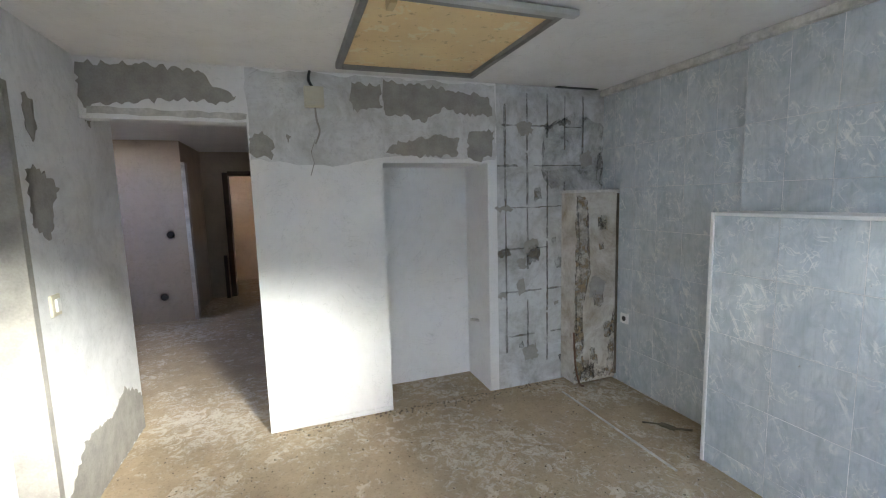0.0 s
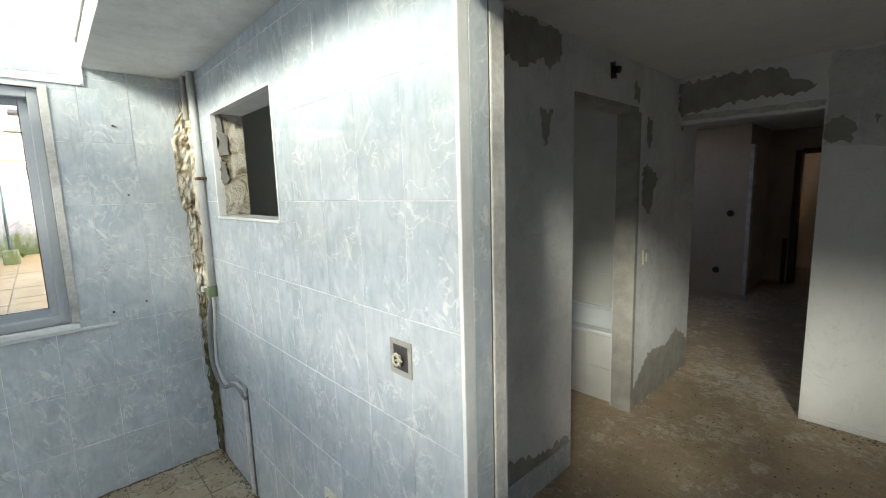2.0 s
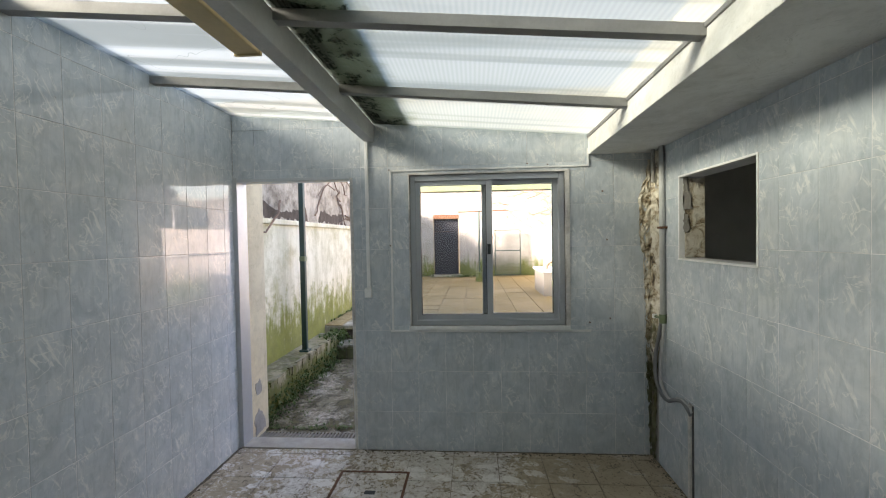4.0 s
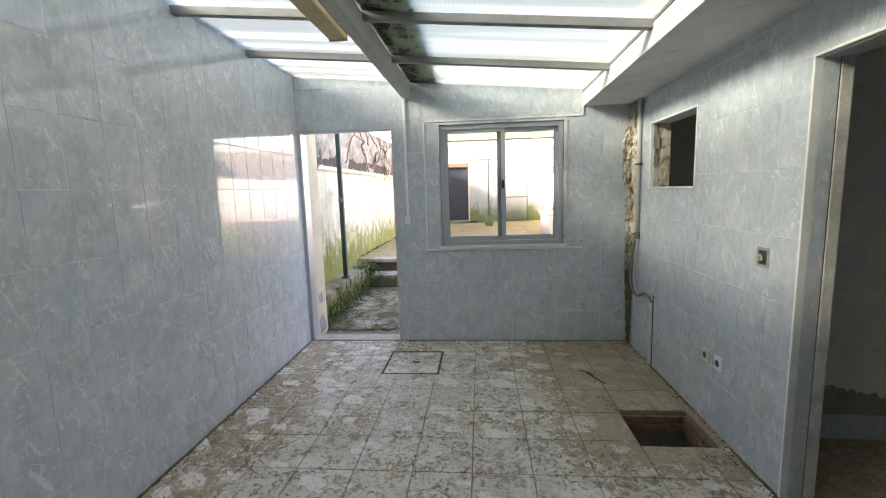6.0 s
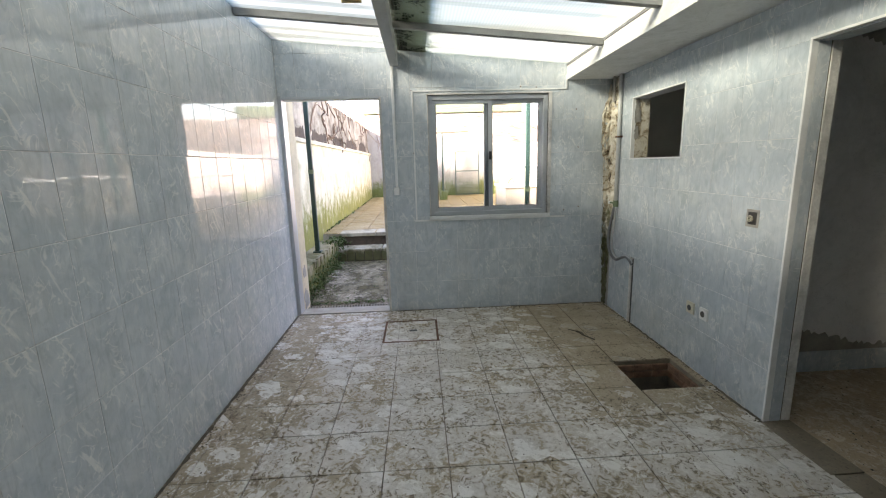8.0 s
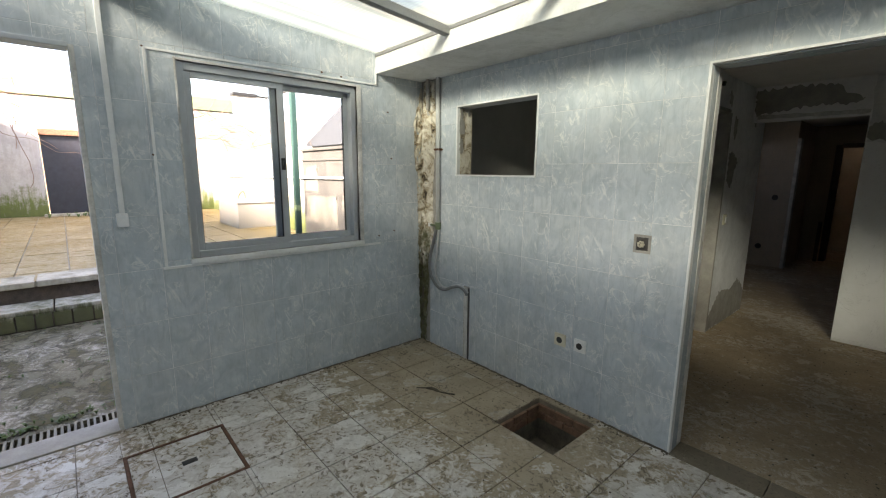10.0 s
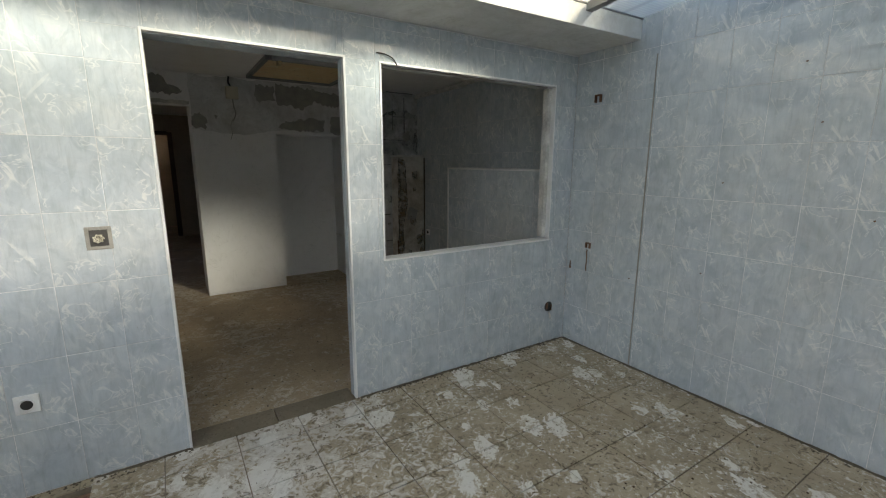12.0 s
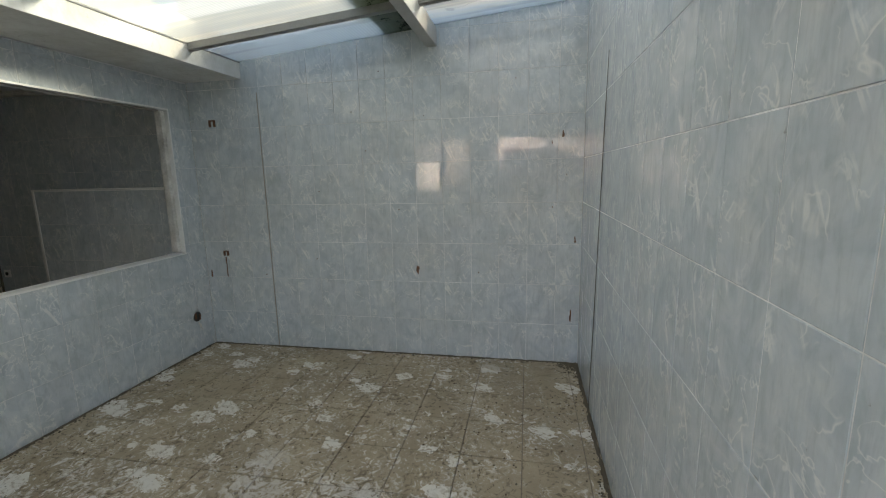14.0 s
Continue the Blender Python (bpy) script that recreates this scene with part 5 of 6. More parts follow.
s = empty("wall_socket", "white wall socket on the blue tiled wall", "socket", "wall sockets")
part("plate", boxes(((5.160, 2.56, 0.50), (5.172, 2.64, 0.58)), bevel=0.004), M_TRIM, s)
part("well", disc(bmesh.new(), (5.160, 2.60, 0.54), (-1, 0, 0), 0.02, 0.002, 14), M_BLACK, s)
setting(obj("floor_strip", boxes(((4.625, 1.60, -0.002), (4.637, 2.66, 0.006))), M_TRIM2), "thin white strip set in the floor", "trim")
tagged(obj("peeling_flake", tube(bmesh.new(), smooth_line([(4.84, 2.06, 0.01), (4.92, 1.98, 0.016), (4.96, 1.92, 0.012), (5.05, 1.86, 0.01)]), [0.006] * 6 + [0.016] * 7 + [0.008] * 6, 6), M_SOIL), "dark curled scrap lying on the floor", "scrap")
tagged(obj("pipe_stub", tube(bmesh.new(), [(4.128, 3.10, 0.52), (4.05, 3.09, 0.54)], 0.012, 10), M_TRIM2), "white pipe stub in the niche", "pipe")
setting(obj("skirting_mortar", boxes(((2.50, 2.878, 0.0), (3.335, 2.891, 0.035)), bevel=0.006), M_CLEANWALL), "rough plaster edge at the wall foot", "trim")
setting(obj("ceiling_crack", boxes(((4.70, 2.84, CEIL - 0.006), (5.08, 2.875, CEIL - 0.001))), M_BLACK), "black damp gap at the ceiling edge", "crack")

# bathroom
tub = empty("bathtub", "built-in white bathtub behind a tiled front", "bathtub")
part("front", boxes(((0.02, 2.24, 0.0), (1.515, 2.30, 0.50))), M_GROUT, tub)
part("rim", boxes(((0.0, 2.225, 0.50), (1.518, 2.33, 0.53)), ((0.0, 2.86, 0.50), (1.518, 2.92, 0.53)), bevel=0.01), M_ENAMEL, tub)
bm = bmesh.new()
rows = []
for k in range(13):
    a = math.pi * k / 12
    rows.append([bm.verts.new((x, 2.595 - math.cos(a) * 0.275, 0.51 - math.sin(a) * 0.36)) for x in (0.05, 1.47)])
for r0, r1 in zip(rows, rows[1:]):
    bm.faces.new((r0[0], r0[1], r1[1], r1[0]))
part("basin", bm, M_ENAMEL, tub, smooth=True)
tagged(obj("shower_hose", tube(bmesh.new(), smooth_line([(0.0, 2.05, 2.0), (0.02, 1.95, 1.95), (0.02, 1.9, 1.75), (0.02, 1.9, 1.4), (0.0, 1.92, 1.1)]), 0.012, 8), M_BLACK), "black hose hanging in the bathroom", "hose")

# hall
fr = setting(new("door_2"), "pale wooden door frame in the dim hall", "door frame")
part("jamb", boxes(((1.42, 6.38, 0.0), (1.47, 6.52, 2.08)), bevel=0.006), M_TRIM2, fr)
fr = setting(new("door_3"), "dark wooden door frame at the end of the hall", "door frame")
part("jamb", boxes(((1.72, 7.72, 0.0), (1.80, 7.92, 2.03)), bevel=0.006), M_WOOD, fr)
part("jamb", boxes(((2.33, 7.72, 0.0), (2.41, 7.92, 2.03)), bevel=0.006), M_WOOD, fr)
part("head", boxes(((1.80, 7.72, 1.98), (2.33, 7.92, 2.05)), bevel=0.006), M_WOOD, fr)
for x, z in ((1.23, 1.15), (1.09, 0.33)):
    tagged(obj("wall_hole", disc(bmesh.new(), (x, 6.402, z), (0, -1, 0), 0.045, 0.006, 12), M_BLACK), "dark empty socket hole in the hall wall", "socket", "empty socket holes")
tagged(obj("leaning_plank", boxes(((1.66, 7.60, 0.0), (1.71, 7.64, 0.7)), bevel=0.004), M_WOOD), "dark plank leaning beside the door", "plank")

# ---- yard things ----
setting(obj("yard_ledge", solid_with_holes((-2.80, -3.58, -0.1), (-0.45, -3.27, 0.30), []), M_LEDGE), "mossy masonry ledge along the boundary wall", "ledge")
setting(obj("step_lower", boxes(((-3.02, -3.30, -0.1), (-2.625, 0.95, 0.125))), M_BARE), "stone step faced with small tiles", "step")
setting(obj("step_upper", boxes(((-3.35, -3.45, 0.0), (-2.985, 0.95, 0.322))), M_BARE), "worn stone step up to the patio", "step")
rng = random.Random(41)
for x0, x1, z0, z1 in ((-3.36, -2.945, 0.322, PZ + 0.006), (-2.985, -2.60, 0.125, 0.172)):
    y = -3.28
    while y < 0.9:
        w = min(rng.uniform(0.5, 0.8), 0.93 - y)
        setting(obj("step_slab", boxes(((x0, y, z0), (x1 + rng.uniform(-0.012, 0.008), y + w - 0.012, z1 + rng.uniform(-0.006, 0.004))), bevel=0.012), M_STEP), "worn pale stone tread with a rounded nosing", "step")
        y += w
rng = random.Random(4)
y = -3.25
while y < -0.3:
    w = rng.uniform(0.13, 0.17)
    tagged(obj("step_tile", boxes(((-2.635, y, -0.02), (-2.612, y + w - 0.012, 0.125)), bevel=0.006), M_STEP), "grimy pale tile on the step's face", "tile", "tiles on the step")
    y += w
rng = random.Random(8)
bm = bmesh.new()
for k in range(130):
    x, z = rng.uniform(-2.8, -0.46), rng.uniform(0.0, 0.29)
    s = rng.uniform(0.03, 0.08)
    add_box(bm, (x - s, -3.27 - 0.02, z - s * 0.6), (x + s, -3.27 + rng.uniform(0.004, 0.022), z + s * 0.6))
tagged(obj("ledge_stones", bm, M_LEDGE), "uneven lichen-covered stones in the ledge's face", "stones", kind="stuff")


def post(x, y, z0, z1, label):
    p = empty("green_post", label, "post", "green posts")
    part("pole", boxes(((x - 0.03, y - 0.03, z0), (x + 0.03, y + 0.03, z1)), bevel=0.008), M_GREENPOLE, p)
    part("base", boxes(((x - 0.055, y - 0.055, z0), (x + 0.055, y + 0.055, z0 + 0.025)), bevel=0.005), M_GREENPOLE, p)
    part("band", boxes(((x - 0.034, y - 0.034, z0 + 1.1), (x + 0.034, y + 0.034, z0 + 1.16)), bevel=0.004), M_GREENBAND, p, "lighter painted joint")
    return p


post(-1.80, -3.38, 0.30, 3.3, "dark green steel post standing on the ledge")
post(-1.80, -0.37, -0.03, 3.3, "dark green steel post in the sunken yard")
tagged(obj("flood_lamp", boxes(((-2.62, -0.78, 2.36), (-2.48, -0.50, 2.40)), ((-2.58, -0.50, 2.37), (-2.52, -0.36, 2.39)), ((-2.56, -0.39, 2.37), (-1.80, -0.35, 2.39)), bevel=0.008), M_BLACK), "dark flat lamp on an arm beside the post", "lamp")
horn = empty("horn_speaker", "small grey horn on a rod above the wall", "speaker")
part("rod", tube(bmesh.new(), [(-5.0, 1.0, 1.6), (-5.0, 1.0, 2.5), (-5.0, 0.85, 2.53)], 0.02, 8), M_PIPE, horn)
part("horn", tube(bmesh.new(), [(-5.0, 0.80, 2.52), (-5.1, 0.66, 2.58)], [0.03, 0.09], 12), M_PIPE, horn)

# patio things
bench = empty("masonry_tank", "white masonry tank with a slab lid on the patio", "tank")
part("wall", boxes(((-7.3, 0.16, PZ), (-5.95, 0.94, PZ + 0.50)), bevel=0.01), M_TANK, bench)
part("lid", boxes(((-7.34, 0.12, PZ + 0.50), (-5.92, 0.945, PZ + 0.545)), bevel=0.008), M_TRIM2, bench)
part("ring", tube(bmesh.new(), smooth_line([(-6.4, 0.30, PZ + 0.545), (-6.4, 0.34, PZ + 0.66), (-6.4, 0.42, PZ + 0.70), (-6.4, 0.46, PZ + 0.56)]), 0.02, 8), M_VINE, bench)
bd = setting(new("door_4"), "black sheet-metal door in the patio's end wall", "door")
part("leaf", boxes(((-11.26, -2.64, PZ + 0.01), (-11.20, -1.82, 2.30)), bevel=0.006), M_DOORBLK, bd)
part("head", boxes(((-11.25, -2.66, 2.30), (-11.09, -1.80, 2.44)), bevel=0.006), M_RUST, bd, "rusty brown head board")
part("doorstep", boxes(((-11.1, -2.75, PZ), (-10.8, -1.70, PZ + 0.06)), bevel=0.015), M_STEP, bd)
gate = empty("mesh_gate", "rusty steel frame gate filled with wire mesh", "gate")
gx = -10.95
for a, b in ((-0.62, 0.22),):
    part("gate_frame", boxes(((gx - 0.015, a, PZ + 0.02), (gx + 0.015, a + 0.03, 1.90)), ((gx - 0.015, b - 0.03, PZ + 0.02), (gx + 0.015, b, 1.90)), ((gx - 0.015, a + 0.03, 1.87), (gx + 0.015, b - 0.03, 1.90)), ((gx - 0.015, a + 0.03, PZ + 0.02), (gx + 0.015, b - 0.03, PZ + 0.05)), ((gx - 0.015, a + 0.03, 1.2), (gx + 0.015, b - 0.03, 1.23))), M_GREENPOLE, gate)
    bm = bmesh.new()
    for k in range(1, 20):
        y = a + 0.03 + (b - a - 0.06) * k / 20
        add_box(bm, (gx - 0.003, y - 0.003, PZ + 0.05), (gx + 0.003, y + 0.003, 1.87))
    for k in range(1, 30):
        z = PZ + 0.05 + (1.82 - PZ) * k / 30
        add_box(bm, (gx - 0.003, a + 0.03, z - 0.003), (gx + 0.003, b - 0.03, z + 0.003))
    part("mesh", bm, M_WIRE, gate)
stand = empty("tee_post", "thin steel post with a crossbar on the patio", "post")
part("pole", tube(bmesh.new(), [(-9.2, -1.15, PZ), (-9.2, -1.15, 2.42)], 0.025, 10), M_GREENPOLE, stand)
part("crossbar", tube(bmesh.new(), [(-9.2, -1.75, 2.40), (-9.2, -0.30, 2.43)], 0.02, 8), M_RUST, stand)
part("plinth", boxes(((-9.32, -1.27, PZ), (-9.08, -1.03, PZ + 0.28)), bevel=0.02), M_FARWALL, stand)

# distant houses
hs = empty("cream_house", "cream rendered house with a pale green fascia behind the wall", "house")
part("wall", boxes(((-19.0, -3.9, -0.5), (-13.0, 6.0, 3.40))), M_HOUSE, hs)
part("fascia", boxes(((-19.1, -4.0, 3.40), (-12.85, 2.2, 3.80)), bevel=0.02), M_GREENBAND, hs)
part("cornice", boxes(((-13.06, -3.95, 3.30), (-12.93, 6.05, 3.38)), bevel=0.02), M_TRIM2, hs)
sl = empty("slate_house", "house with a steep blue-grey slate roof beyond the wall", "house")
part("wall", boxes(((-11.4, 4.0, -0.5), (-5.0, 9.0, 2.3))), M_NORTH, sl)
bm = bmesh.new()
base = [(-11.3, 3.9, 2.3), (-4.9, 3.9, 2.3), (-4.9, 9.0, 2.3), (-11.3, 9.0, 2.3)]
top = [(-9.2, 4.5, 3.75), (-4.9, 4.5, 5.2), (-4.9, 8.5, 5.2), (-9.2, 8.5, 3.75)]
vb, vt = [bm.verts.new(p) for p in base], [bm.verts.new(p) for p in top]
bm.faces.new(vt)
bm.faces.new(vb[::-1])
for k in range(4):
    bm.faces.new((vb[k], vb[(k + 1) % 4], vt[(k + 1) % 4], vt[k]))
rf = part("roof", bm, M_SLATE, sl)
for r in range(9):
    f0 = r / 9
    a = Vector(base[0]).lerp(Vector(top[0]), f0)
    b = Vector(base[1]).lerp(Vector(top[1]), f0)
    part("slate_course", tube(bmesh.new(), [a + Vector((0, -0.01, 0)), b + Vector((0, -0.01, 0))], 0.018, 5), M_SLATE, rf)
hs2 = empty("far_house", "low white house with a tiled roof far off", "house")
part("wall", boxes(((-24, -9, -0.5), (-20, -4.5, 3.6))), M_HOUSE, hs2)
part("roof", boxes(((-24.3, -9.3, 3.6), (-19.7, -4.2, 3.85)), bevel=0.05), M_BRICK, hs2)
# pipe and ragged top of the north wall
tagged(obj("wall_pipe", tube(bmesh.new(), [(-9.5, 0.90, 1.36), (-5.0, 0.90, 1.39), (-0.5, 0.90, 1.43)], 0.022, 8), M_PIPE), "grey pipe fixed along the blackened wall", "pipe")
# pale scabs painted where a patch of sun falls on the dark wall
for i, (u, w_, v, h) in enumerate(((-4.6, 1.25, 0.62, 0.5), (-3.25, 0.5, 0.85, 0.32), (-4.55, 0.5, 1.2, 0.4))):
    scab("lit_wall_patch", ragged(((u, v), (u + w_, v - 0.05), (u + w_ * 0.95, v + h), (u + 0.05, v + h * 0.9)), 400 + i, 0.05, 0.03), lambda a, b, d: (a, 0.95 - d, b), M_LITPATCH, "pale streaked patch painted for sunlight on the blackened wall", "patch")
setting(obj("north_coping", boxes(((-4.65, 0.90, 1.85), (-0.14, 1.18, 1.90)), ((-4.65, 0.92, 1.68), (-0.14, 0.952, 1.72)), bevel=0.012), M_NORTH), "dark coping and ledge of the blackened wall", "trim")

# bare climbing branches, wires
def wander(rng, p, d, length, step, sag):
    pts = [Vector(p)]
    d = Vector(d).normalized()
    for _ in range(int(length / step)):
        d = (d + Vector((rng.gauss(0, 0.12), rng.gauss(0, 0.2), rng.gauss(0, 0.22) + sag))).normalized()
        pts.append(pts[-1] + d * step)
    return pts


rng = random.Random(21)
vine = empty("bare_vine", "leafless brown climbing vine over the end wall", "vine")
for k in range(46):
    bm = bmesh.new()
    pts = wander(rng, (-10.9 + rng.uniform(0, 0.5), rng.uniform(-1.0, 3.2), rng.uniform(2.3, 3.1)), (rng.uniform(-0.2, 0.2), rng.choice((-1, 1)), rng.uniform(-0.4, 0.3)), rng.uniform(0.8, 2.6), 0.12, 0.0)
    tube(bm, pts, [0.011 * (1 - 0.8 * i / len(pts)) + 0.003 for i in range(len(pts))], 5)
    part("branch", bm, M_VINE, vine)
vine2 = empty("bare_vine", "leafless brown climber clinging to the crumbling wall", "vine")
for k in range(30):
    bm = bmesh.new()
    pts = wander(rng, (rng.uniform(-10.5, -1.5), -3.59, rng.uniform(2.0, 2.7)), (rng.uniform(-1, 1), 0.02, rng.uniform(-0.3, 0.4)), rng.uniform(0.5, 1.8), 0.1, 0.0)
    pts = [Vector((p.x, max(-3.6, min(-3.5, p.y)), p.z)) for p in pts]
    tube(bm, pts, [0.010 * (1 - 0.8 * i / len(pts)) + 0.003 for i in range(len(pts))], 5)
    part("branch", bm, M_VINE, vine2)
vine3 = empty("bare_vine", "thin leafless twigs sprawling above the boundary wall", "vine")
for k in range(34):
    bm = bmesh.new()
    pts = wander(rng, (rng.uniform(-10.8, -3.0), -3.66, 2.70), (rng.uniform(-0.6, 0.6), rng.uniform(0.5, 1.3), rng.uniform(0.25, 0.8)), rng.uniform(0.8, 2.4), 0.1, -0.03)
    tube(bm, pts, [0.007 * (1 - 0.7 * i / len(pts)) + 0.002 for i in range(len(pts))], 4)
    part("twig", bm, M_VINE, vine3)
for k in range(4):
    tagged(obj("overhead_wire", tube(bmesh.new(), smooth_line([(-12.86, -3.0 + k * 1.3, 3.6), (-7, -2.9 + k * 0.9, 3.3 + 0.05 * k), (-1.8, -3.38 + 3.01 * (k % 2), 3.2 - 0.05 * k)]), 0.007, 5), M_BLACK), "thin black wire strung over the yard", "wire", "overhead wires")

for i, u in enumerate((-10.4, -8.3, -6.1, -4.2, -2.6)):
    w_ = (1.7, 1.9, 1.3, 1.2, 1.6)[i]
    scab("lost_render", ragged(((u, 1.92), (u + w_, 1.93), (u + w_ * 0.9, 2.12), (u + w_ * 0.5, 2.2 - 0.05 * i), (u + 0.06, 2.1)), 430 + i, 0.05, 0.03), lambda a, b, d: (a, -3.62 + d, b), M_BARE, "dark rubble bared where the render fell", "patch")

# weeds and moss
def weeds(name, n, place, size, label, seed):
    rng = random.Random(seed)
    bm = bmesh.new()
    for _ in range(n):
        x, y, z = place(rng)
        for _b in range(rng.randint(3, 6)):
            a, s, lean = rng.uniform(0, 6.28), rng.uniform(0.5, 1.2) * size, rng.uniform(0.3, 1.0)
            d = Vector((math.cos(a), math.sin(a), 0))
            w = Vector((-d.y, d.x, 0)) * s * 0.16
            p0 = Vector((x, y, z))
            p1 = p0 + d * s * 0.35 * lean + Vector((0, 0, s * 0.55))
            p2 = p0 + d * s * 0.9 * lean + Vector((0, 0, s * 0.6))
            v = [bm.verts.new(q) for q in (p0, p1 - w, p1 + w, p2)]
            bm.faces.new((v[0], v[1], v[2]))
            bm.faces.new((v[1], v[3], v[2]))
    return tagged(obj(name, bm, M_LEAF), label, "weeds", kind="stuff")


weeds("weeds", 420, lambda r: (r.uniform(-2.75, -0.45), -3.26 + abs(r.gauss(0, 0.05)), -0.03 + (r.random() ** 2) * 0.2), 0.05, "small green weeds along the foot of the ledge", 1)
weeds("weeds", 200, lambda r: (r.gauss(-2.75, 0.16), r.gauss(-3.30, 0.07), 0.18 + r.uniform(-0.02, 0.12)), 0.085, "clump of green weeds beside the steps", 2)
weeds("weeds", 60, lambda r: (r.gauss(-10.6, 0.2), r.gauss(-1.6, 0.5), PZ), 0.13, "weeds growing by the black door", 3)
weeds("weeds", 80, lambda r: (r.uniform(-10.9, -3.2), -3.54 + abs(r.gauss(0, 0.03)), PZ), 0.06, "weeds along the wall foot on the patio", 4)
weeds("weeds", 110, lambda r: (-0.38 - abs(r.gauss(0, 0.05)), r.uniform(-3.25, -2.2), -0.03), 0.035, "moss and weeds along the drain", 5)
film = ragged(((-2.58, -3.25), (-0.36, -3.25), (-0.36, -1.9), (-0.9, -1.2), (-1.6, -0.2), (-2.58, 0.6)), 470, 0.06, 0.04)
scab("moss_film", film, lambda a, b, d: (a, b, -0.03 + d), M_MOSSFILM, "dark olive moss spread over the yard concrete", "moss")
crumbs("yard_moss", 420, lambda r: (r.uniform(-2.6, -0.4), -3.24 + abs(r.gauss(0, 0.13)), -0.034), 0.008, 0.022, M_MOSS, "cushions of moss over the yard concrete", 14)
weeds("weeds", 70, lambda r: (r.uniform(-2.6, -0.5), r.uniform(-3.2, -1.5), -0.03), 0.03, "sparse weeds in the concrete cracks", 6)

# ---- tiles, last ----
def tile_mesh(name, w, h, d, bevel, mat):
    """A tile with its back at 0 and softened front edges, lying in its own xz plane, facing -y."""
    bm = bmesh.new()
    a, b = w / 2, h / 2
    ring = [[bm.verts.new((sx * (a - i), y, sz * (b - i))) for sx, sz in ((-1, -1), (1, -1), (1, 1), (-1, 1))] for y, i in ((0, 0), (-d + bevel, 0), (-d, bevel))]
    for r0, r1 in zip(ring, ring[1:]):
        for k in range(4):
            bm.faces.new((r0[k], r0[(k + 1) % 4], r1[(k + 1) % 4], r1[k]))
    bm.faces.new(ring[2])
    bmesh.ops.recalc_face_normals(bm, faces=bm.faces[:])
    me = bpy.data.meshes.new(name)
    bm.to_mesh(me)
    bm.free()
    me.materials.append(mat)
    return me


TILE_CACHE = {}


def lay_tiles(parent, us, vs, holes, place, mat, thick=0.008, gap=0.0028, name="tile", uneven=0.0003):
    """Tiles between the joint lines us and vs; holes are (u0, v0, u1, v1). place(u, v) gives the pose of a tile's back centre."""
    rng = random.Random(len(us) * 31 + len(vs))
    for u0, u1 in zip(us, us[1:]):
        for v0, v1 in zip(vs, vs[1:]):
            cu, cv = {u0, u1}, {v0, v1}
            for h in holes:
                if h[0] < u1 and h[2] > u0 and h[1] < v1 and h[3] > v0:
                    cu |= {x for x in (h[0], h[2]) if u0 < x < u1}
                    cv |= {x for x in (h[1], h[3]) if v0 < x < v1}
            cu, cv = sorted(cu), sorted(cv)
            for a0, a1 in zip(cu, cu[1:]):
                for b0, b1 in zip(cv, cv[1:]):
                    m = ((a0 + a1) / 2, (b0 + b1) / 2)
                    if any(h[0] < m[0] < h[2] and h[1] < m[1] < h[3] for h in holes):
                        continue
                    w = a1 - a0 - gap * ((a0 == u0) + (a1 == u1)) / 2
                    t = b1 - b0 - gap * ((b0 == v0) + (b1 == v1)) / 2
                    if w < 0.008 or t < 0.008:
                        continue
                    key = (round(w, 4), round(t, 4), thick, mat.name)
                    if key not in TILE_CACHE:
                        TILE_CACHE[key] = tile_mesh(name, w, t, thick, 0.0012, mat)
                    ob = new(name, TILE_CACHE[key])
                    ob.parent = parent
                    ob.matrix_basis = place(*m) @ pose(0, rng.uniform(-uneven, uneven), 0, rng.uniform(-0.2, 0.2), 0, rng.uniform(-0.2, 0.2))


def joints(lo, hi, start, pitch):
    first = math.ceil((lo - start) / pitch + 0.05)
    out = [lo]
    k = first
    while start + k * pitch < hi - 0.02:
        if start + k * pitch > lo + 0.02:
            out.append(start + k * pitch)
        k += 1
    return out + [hi]


def grout_bed(name, bm, label):
    return setting(obj(name, bm, M_GROUT), label, "tiling")


ROWS_Z = [0.0] + [0.305 + 0.3165 * k for k in range(8)]
# partition, facing the lean-to
bed = grout_bed("tiling_north", solid_with_holes((0.0, 0.0014, 0.0), (4.97, 0.008, 2.26), [DOOR, HATCH, BIG, ((-1, -1, -1), (0.12, 1, 0.9)), ((-1, -1, 0.9), (0.19, 1, 3)), ((0.545, -1, -1), (0.615, 1, 0.61))]), "pale blue marbled wall tiles on the partition")
lay_tiles(bed, joints(0.07, 4.97, 2.20, 0.2165), [z for z in ROWS_Z if z < 2.25] + [2.26],
          [(2.19, -1, 3.098, 2.03), (0.445, 1.493, 1.20, 2.01), (3.317, 0.875, 4.735, 2.025), (0, 0, 0.12, 0.9), (0, 0.9, 0.19, 2.3), (0.545, 0, 0.615, 0.61)],
          lambda u, v: pose(u, 0.008, v), M_TILE)
# window wall, facing east
bed = grout_bed("tiling_west", solid_with_holes((-0.008, -3.2, 0.0), (-0.0014, 0.0, 2.66), [YDOOR, YWIN, ((-1, -3.3, 2.40), (1, -2.9, 3))]), "pale blue marbled wall tiles round the window")
lay_tiles(bed, joints(-3.2, -0.0, -0.69, 0.212), ROWS_Z[:-1] + [2.52, 2.66],
          [(-3.2, -1, -2.245, 2.13), (-1.795, 0.975, -0.624, 2.135)], lambda u, v: pose(-0.008, u, v, 0, 0, 90), M_TILE)
# boundary wall, facing north
bed = grout_bed("tiling_south", boxes(((0.0, -3.208, 0.0), (4.97, -3.2014, 2.66))), "pale blue marbled wall tiles on the long wall")
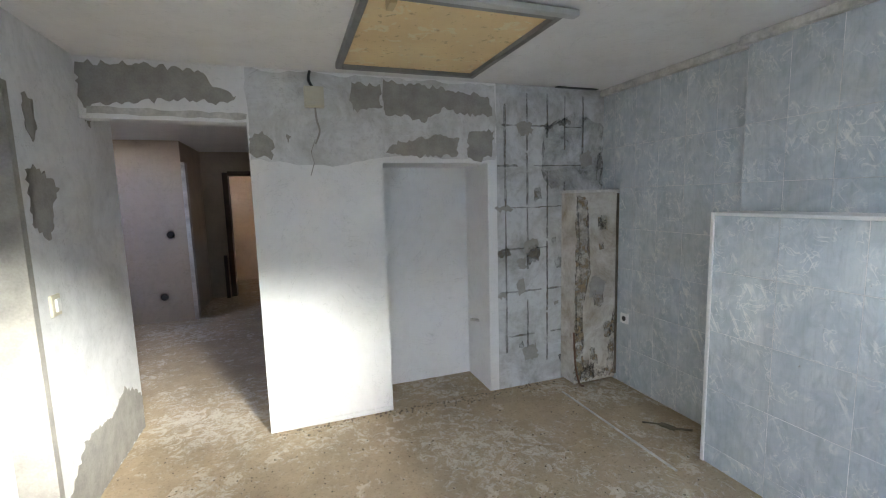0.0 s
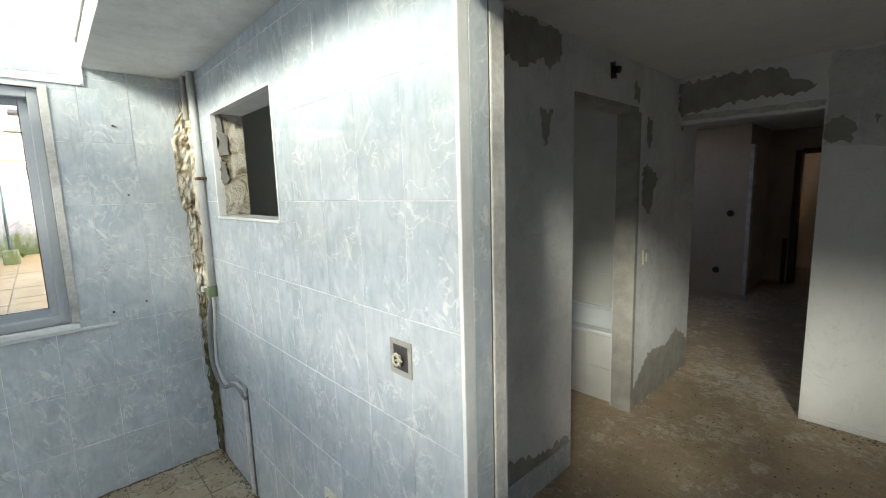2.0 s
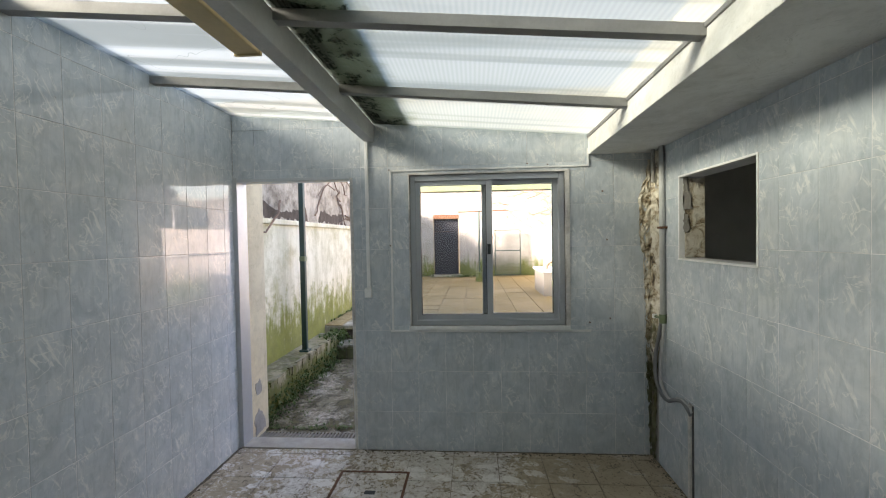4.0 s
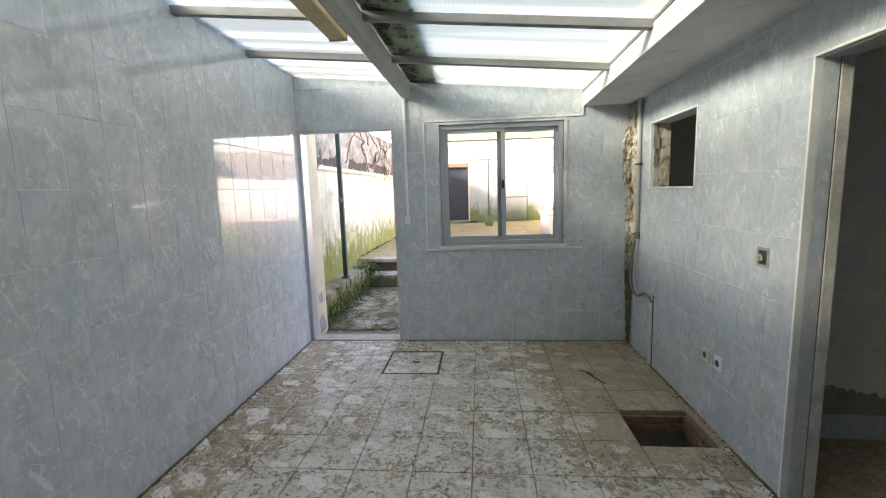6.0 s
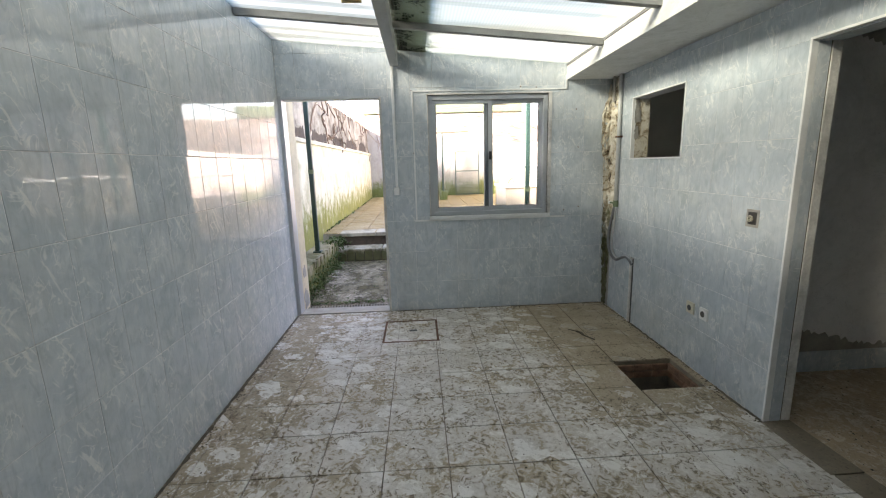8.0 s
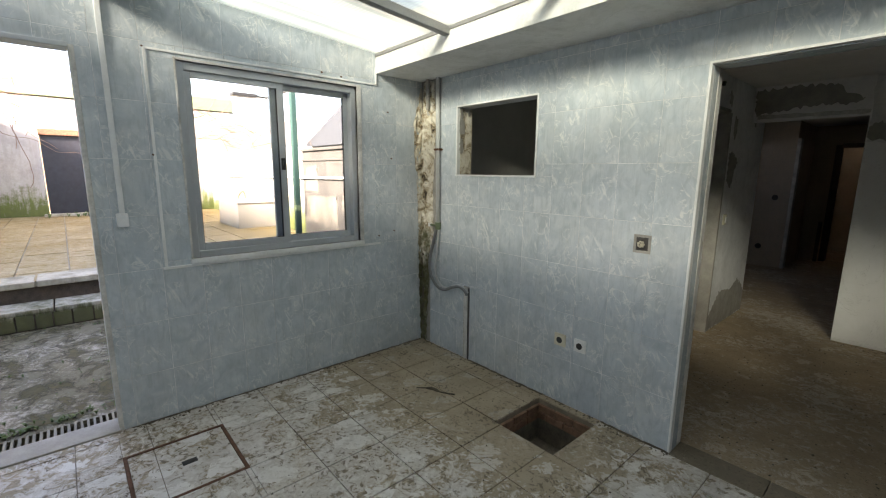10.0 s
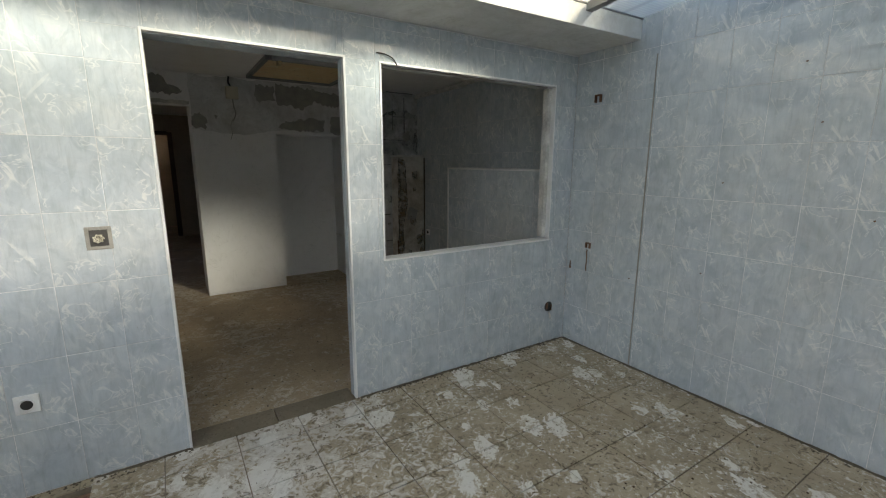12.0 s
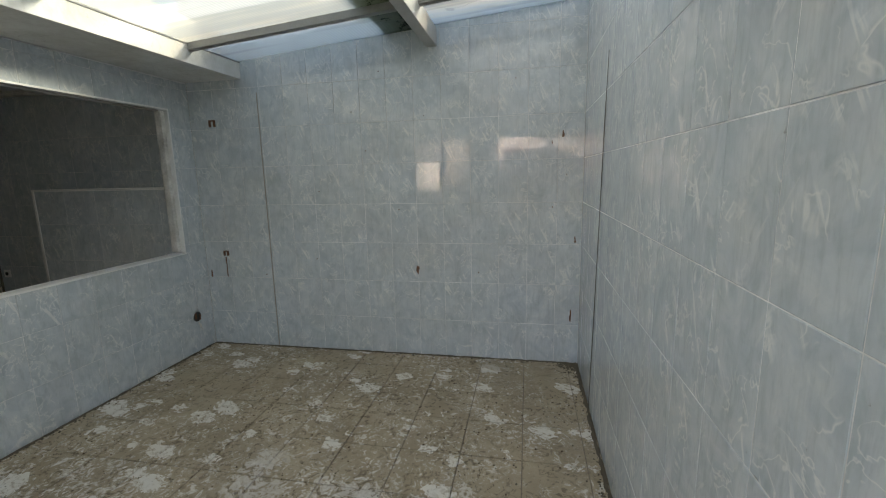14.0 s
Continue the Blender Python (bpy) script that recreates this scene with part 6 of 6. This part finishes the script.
lay_tiles(bed, joints(0.0, 4.97, 2.04, 0.2115), ROWS_Z[:-1] + [2.52, 2.66], [], lambda u, v: pose(u, -3.208, v, 0, 0, 180), M_TILE)
# end wall, facing west
bed = grout_bed("tiling_east", boxes(((4.9714, -3.2, 0.0), (4.978, 0.0, 2.66))), "pale blue marbled wall tiles on the end wall")
lay_tiles(bed, joints(-3.2, 0.0, -0.66, 0.2145), ROWS_Z[:-1] + [2.52, 2.66], [], lambda u, v: pose(4.978, u, v, 0, 0, -90), M_TILE)
# side wall of the inner room
bed = grout_bed("tiling_inner", boxes(((5.1734, 1.67, 0.0), (5.18, 2.89, 2.33)), ((5.1114, 0.085, 1.40), (5.118, 1.67, 2.33)), ((4.8514, 0.085, 0.0), (4.858, 1.62, 1.40))), "pale blue wall tiles in the inner room")
lay_tiles(bed, joints(1.67, 2.89, 1.67, 0.2165), ROWS_Z[:7] + [2.33], [], lambda u, v: pose(5.18, u, v, 0, 0, -90), M_TILE)
lay_tiles(bed, joints(0.085, 1.67, 1.67, 0.2165), [1.41] + ROWS_Z[5:7] + [2.33], [], lambda u, v: pose(5.118, u, v, 0, 0, -90), M_TILE)
lay_tiles(bed, joints(0.085, 1.62, 1.62, 0.33), [0.0, 0.11, 0.44, 0.77, 1.10, 1.40], [], lambda u, v: pose(4.858, u, v, 0, 0, -90), M_TILE)
# floor tiles
tiled_floor = setting(new("floor"), "worn white floor tiles caked with mud and dust", "floor")
lay_tiles(tiled_floor, joints(0.0, 4.97, 2.07, 0.331), joints(-3.2, -0.0, -0.505, 0.3265),
          [(PIT[0][0], PIT[0][1], PIT[1][0], PIT[1][1]), (COVER[0][0], COVER[0][1], COVER[1][0], COVER[1][1])],
          lambda u, v: pose(u, v, -0.008, -90, 0, 0), M_FLOOR, 0.009, 0.0055, uneven=0.0008)
# patio
patio = setting(new("patio"), "ochre square paving with dark joints", "patio")
lay_tiles(patio, joints(-11.1, -3.0, -3.0, 0.45), joints(-3.56, 0.95, -3.3, 0.45), [], lambda u, v: pose(u, v, PZ - 0.012, -90, 0, 0), M_PATIO, 0.014, 0.012, uneven=0.003, name="slab")
# bathroom tiles
bed = grout_bed("tiling_bath", boxes(((0.0, 2.914, 0.0), (1.52, 2.92, CEIL))), "plain white bathroom wall tiles")
lay_tiles(bed, joints(0.0, 1.52, 0.0, 0.2), joints(0.53, CEIL, 0.53, 0.285), [], lambda u, v: pose(u, 2.92, v), M_WTILE)
tub_tiles = [o for o in bpy.data.objects if o.name == "bathtub"][0]
lay_tiles(tub_tiles, joints(0.02, 1.515, 0.1, 0.2), [0.0, 0.25, 0.50], [], lambda u, v: pose(u, 2.24, v), M_WTILE)
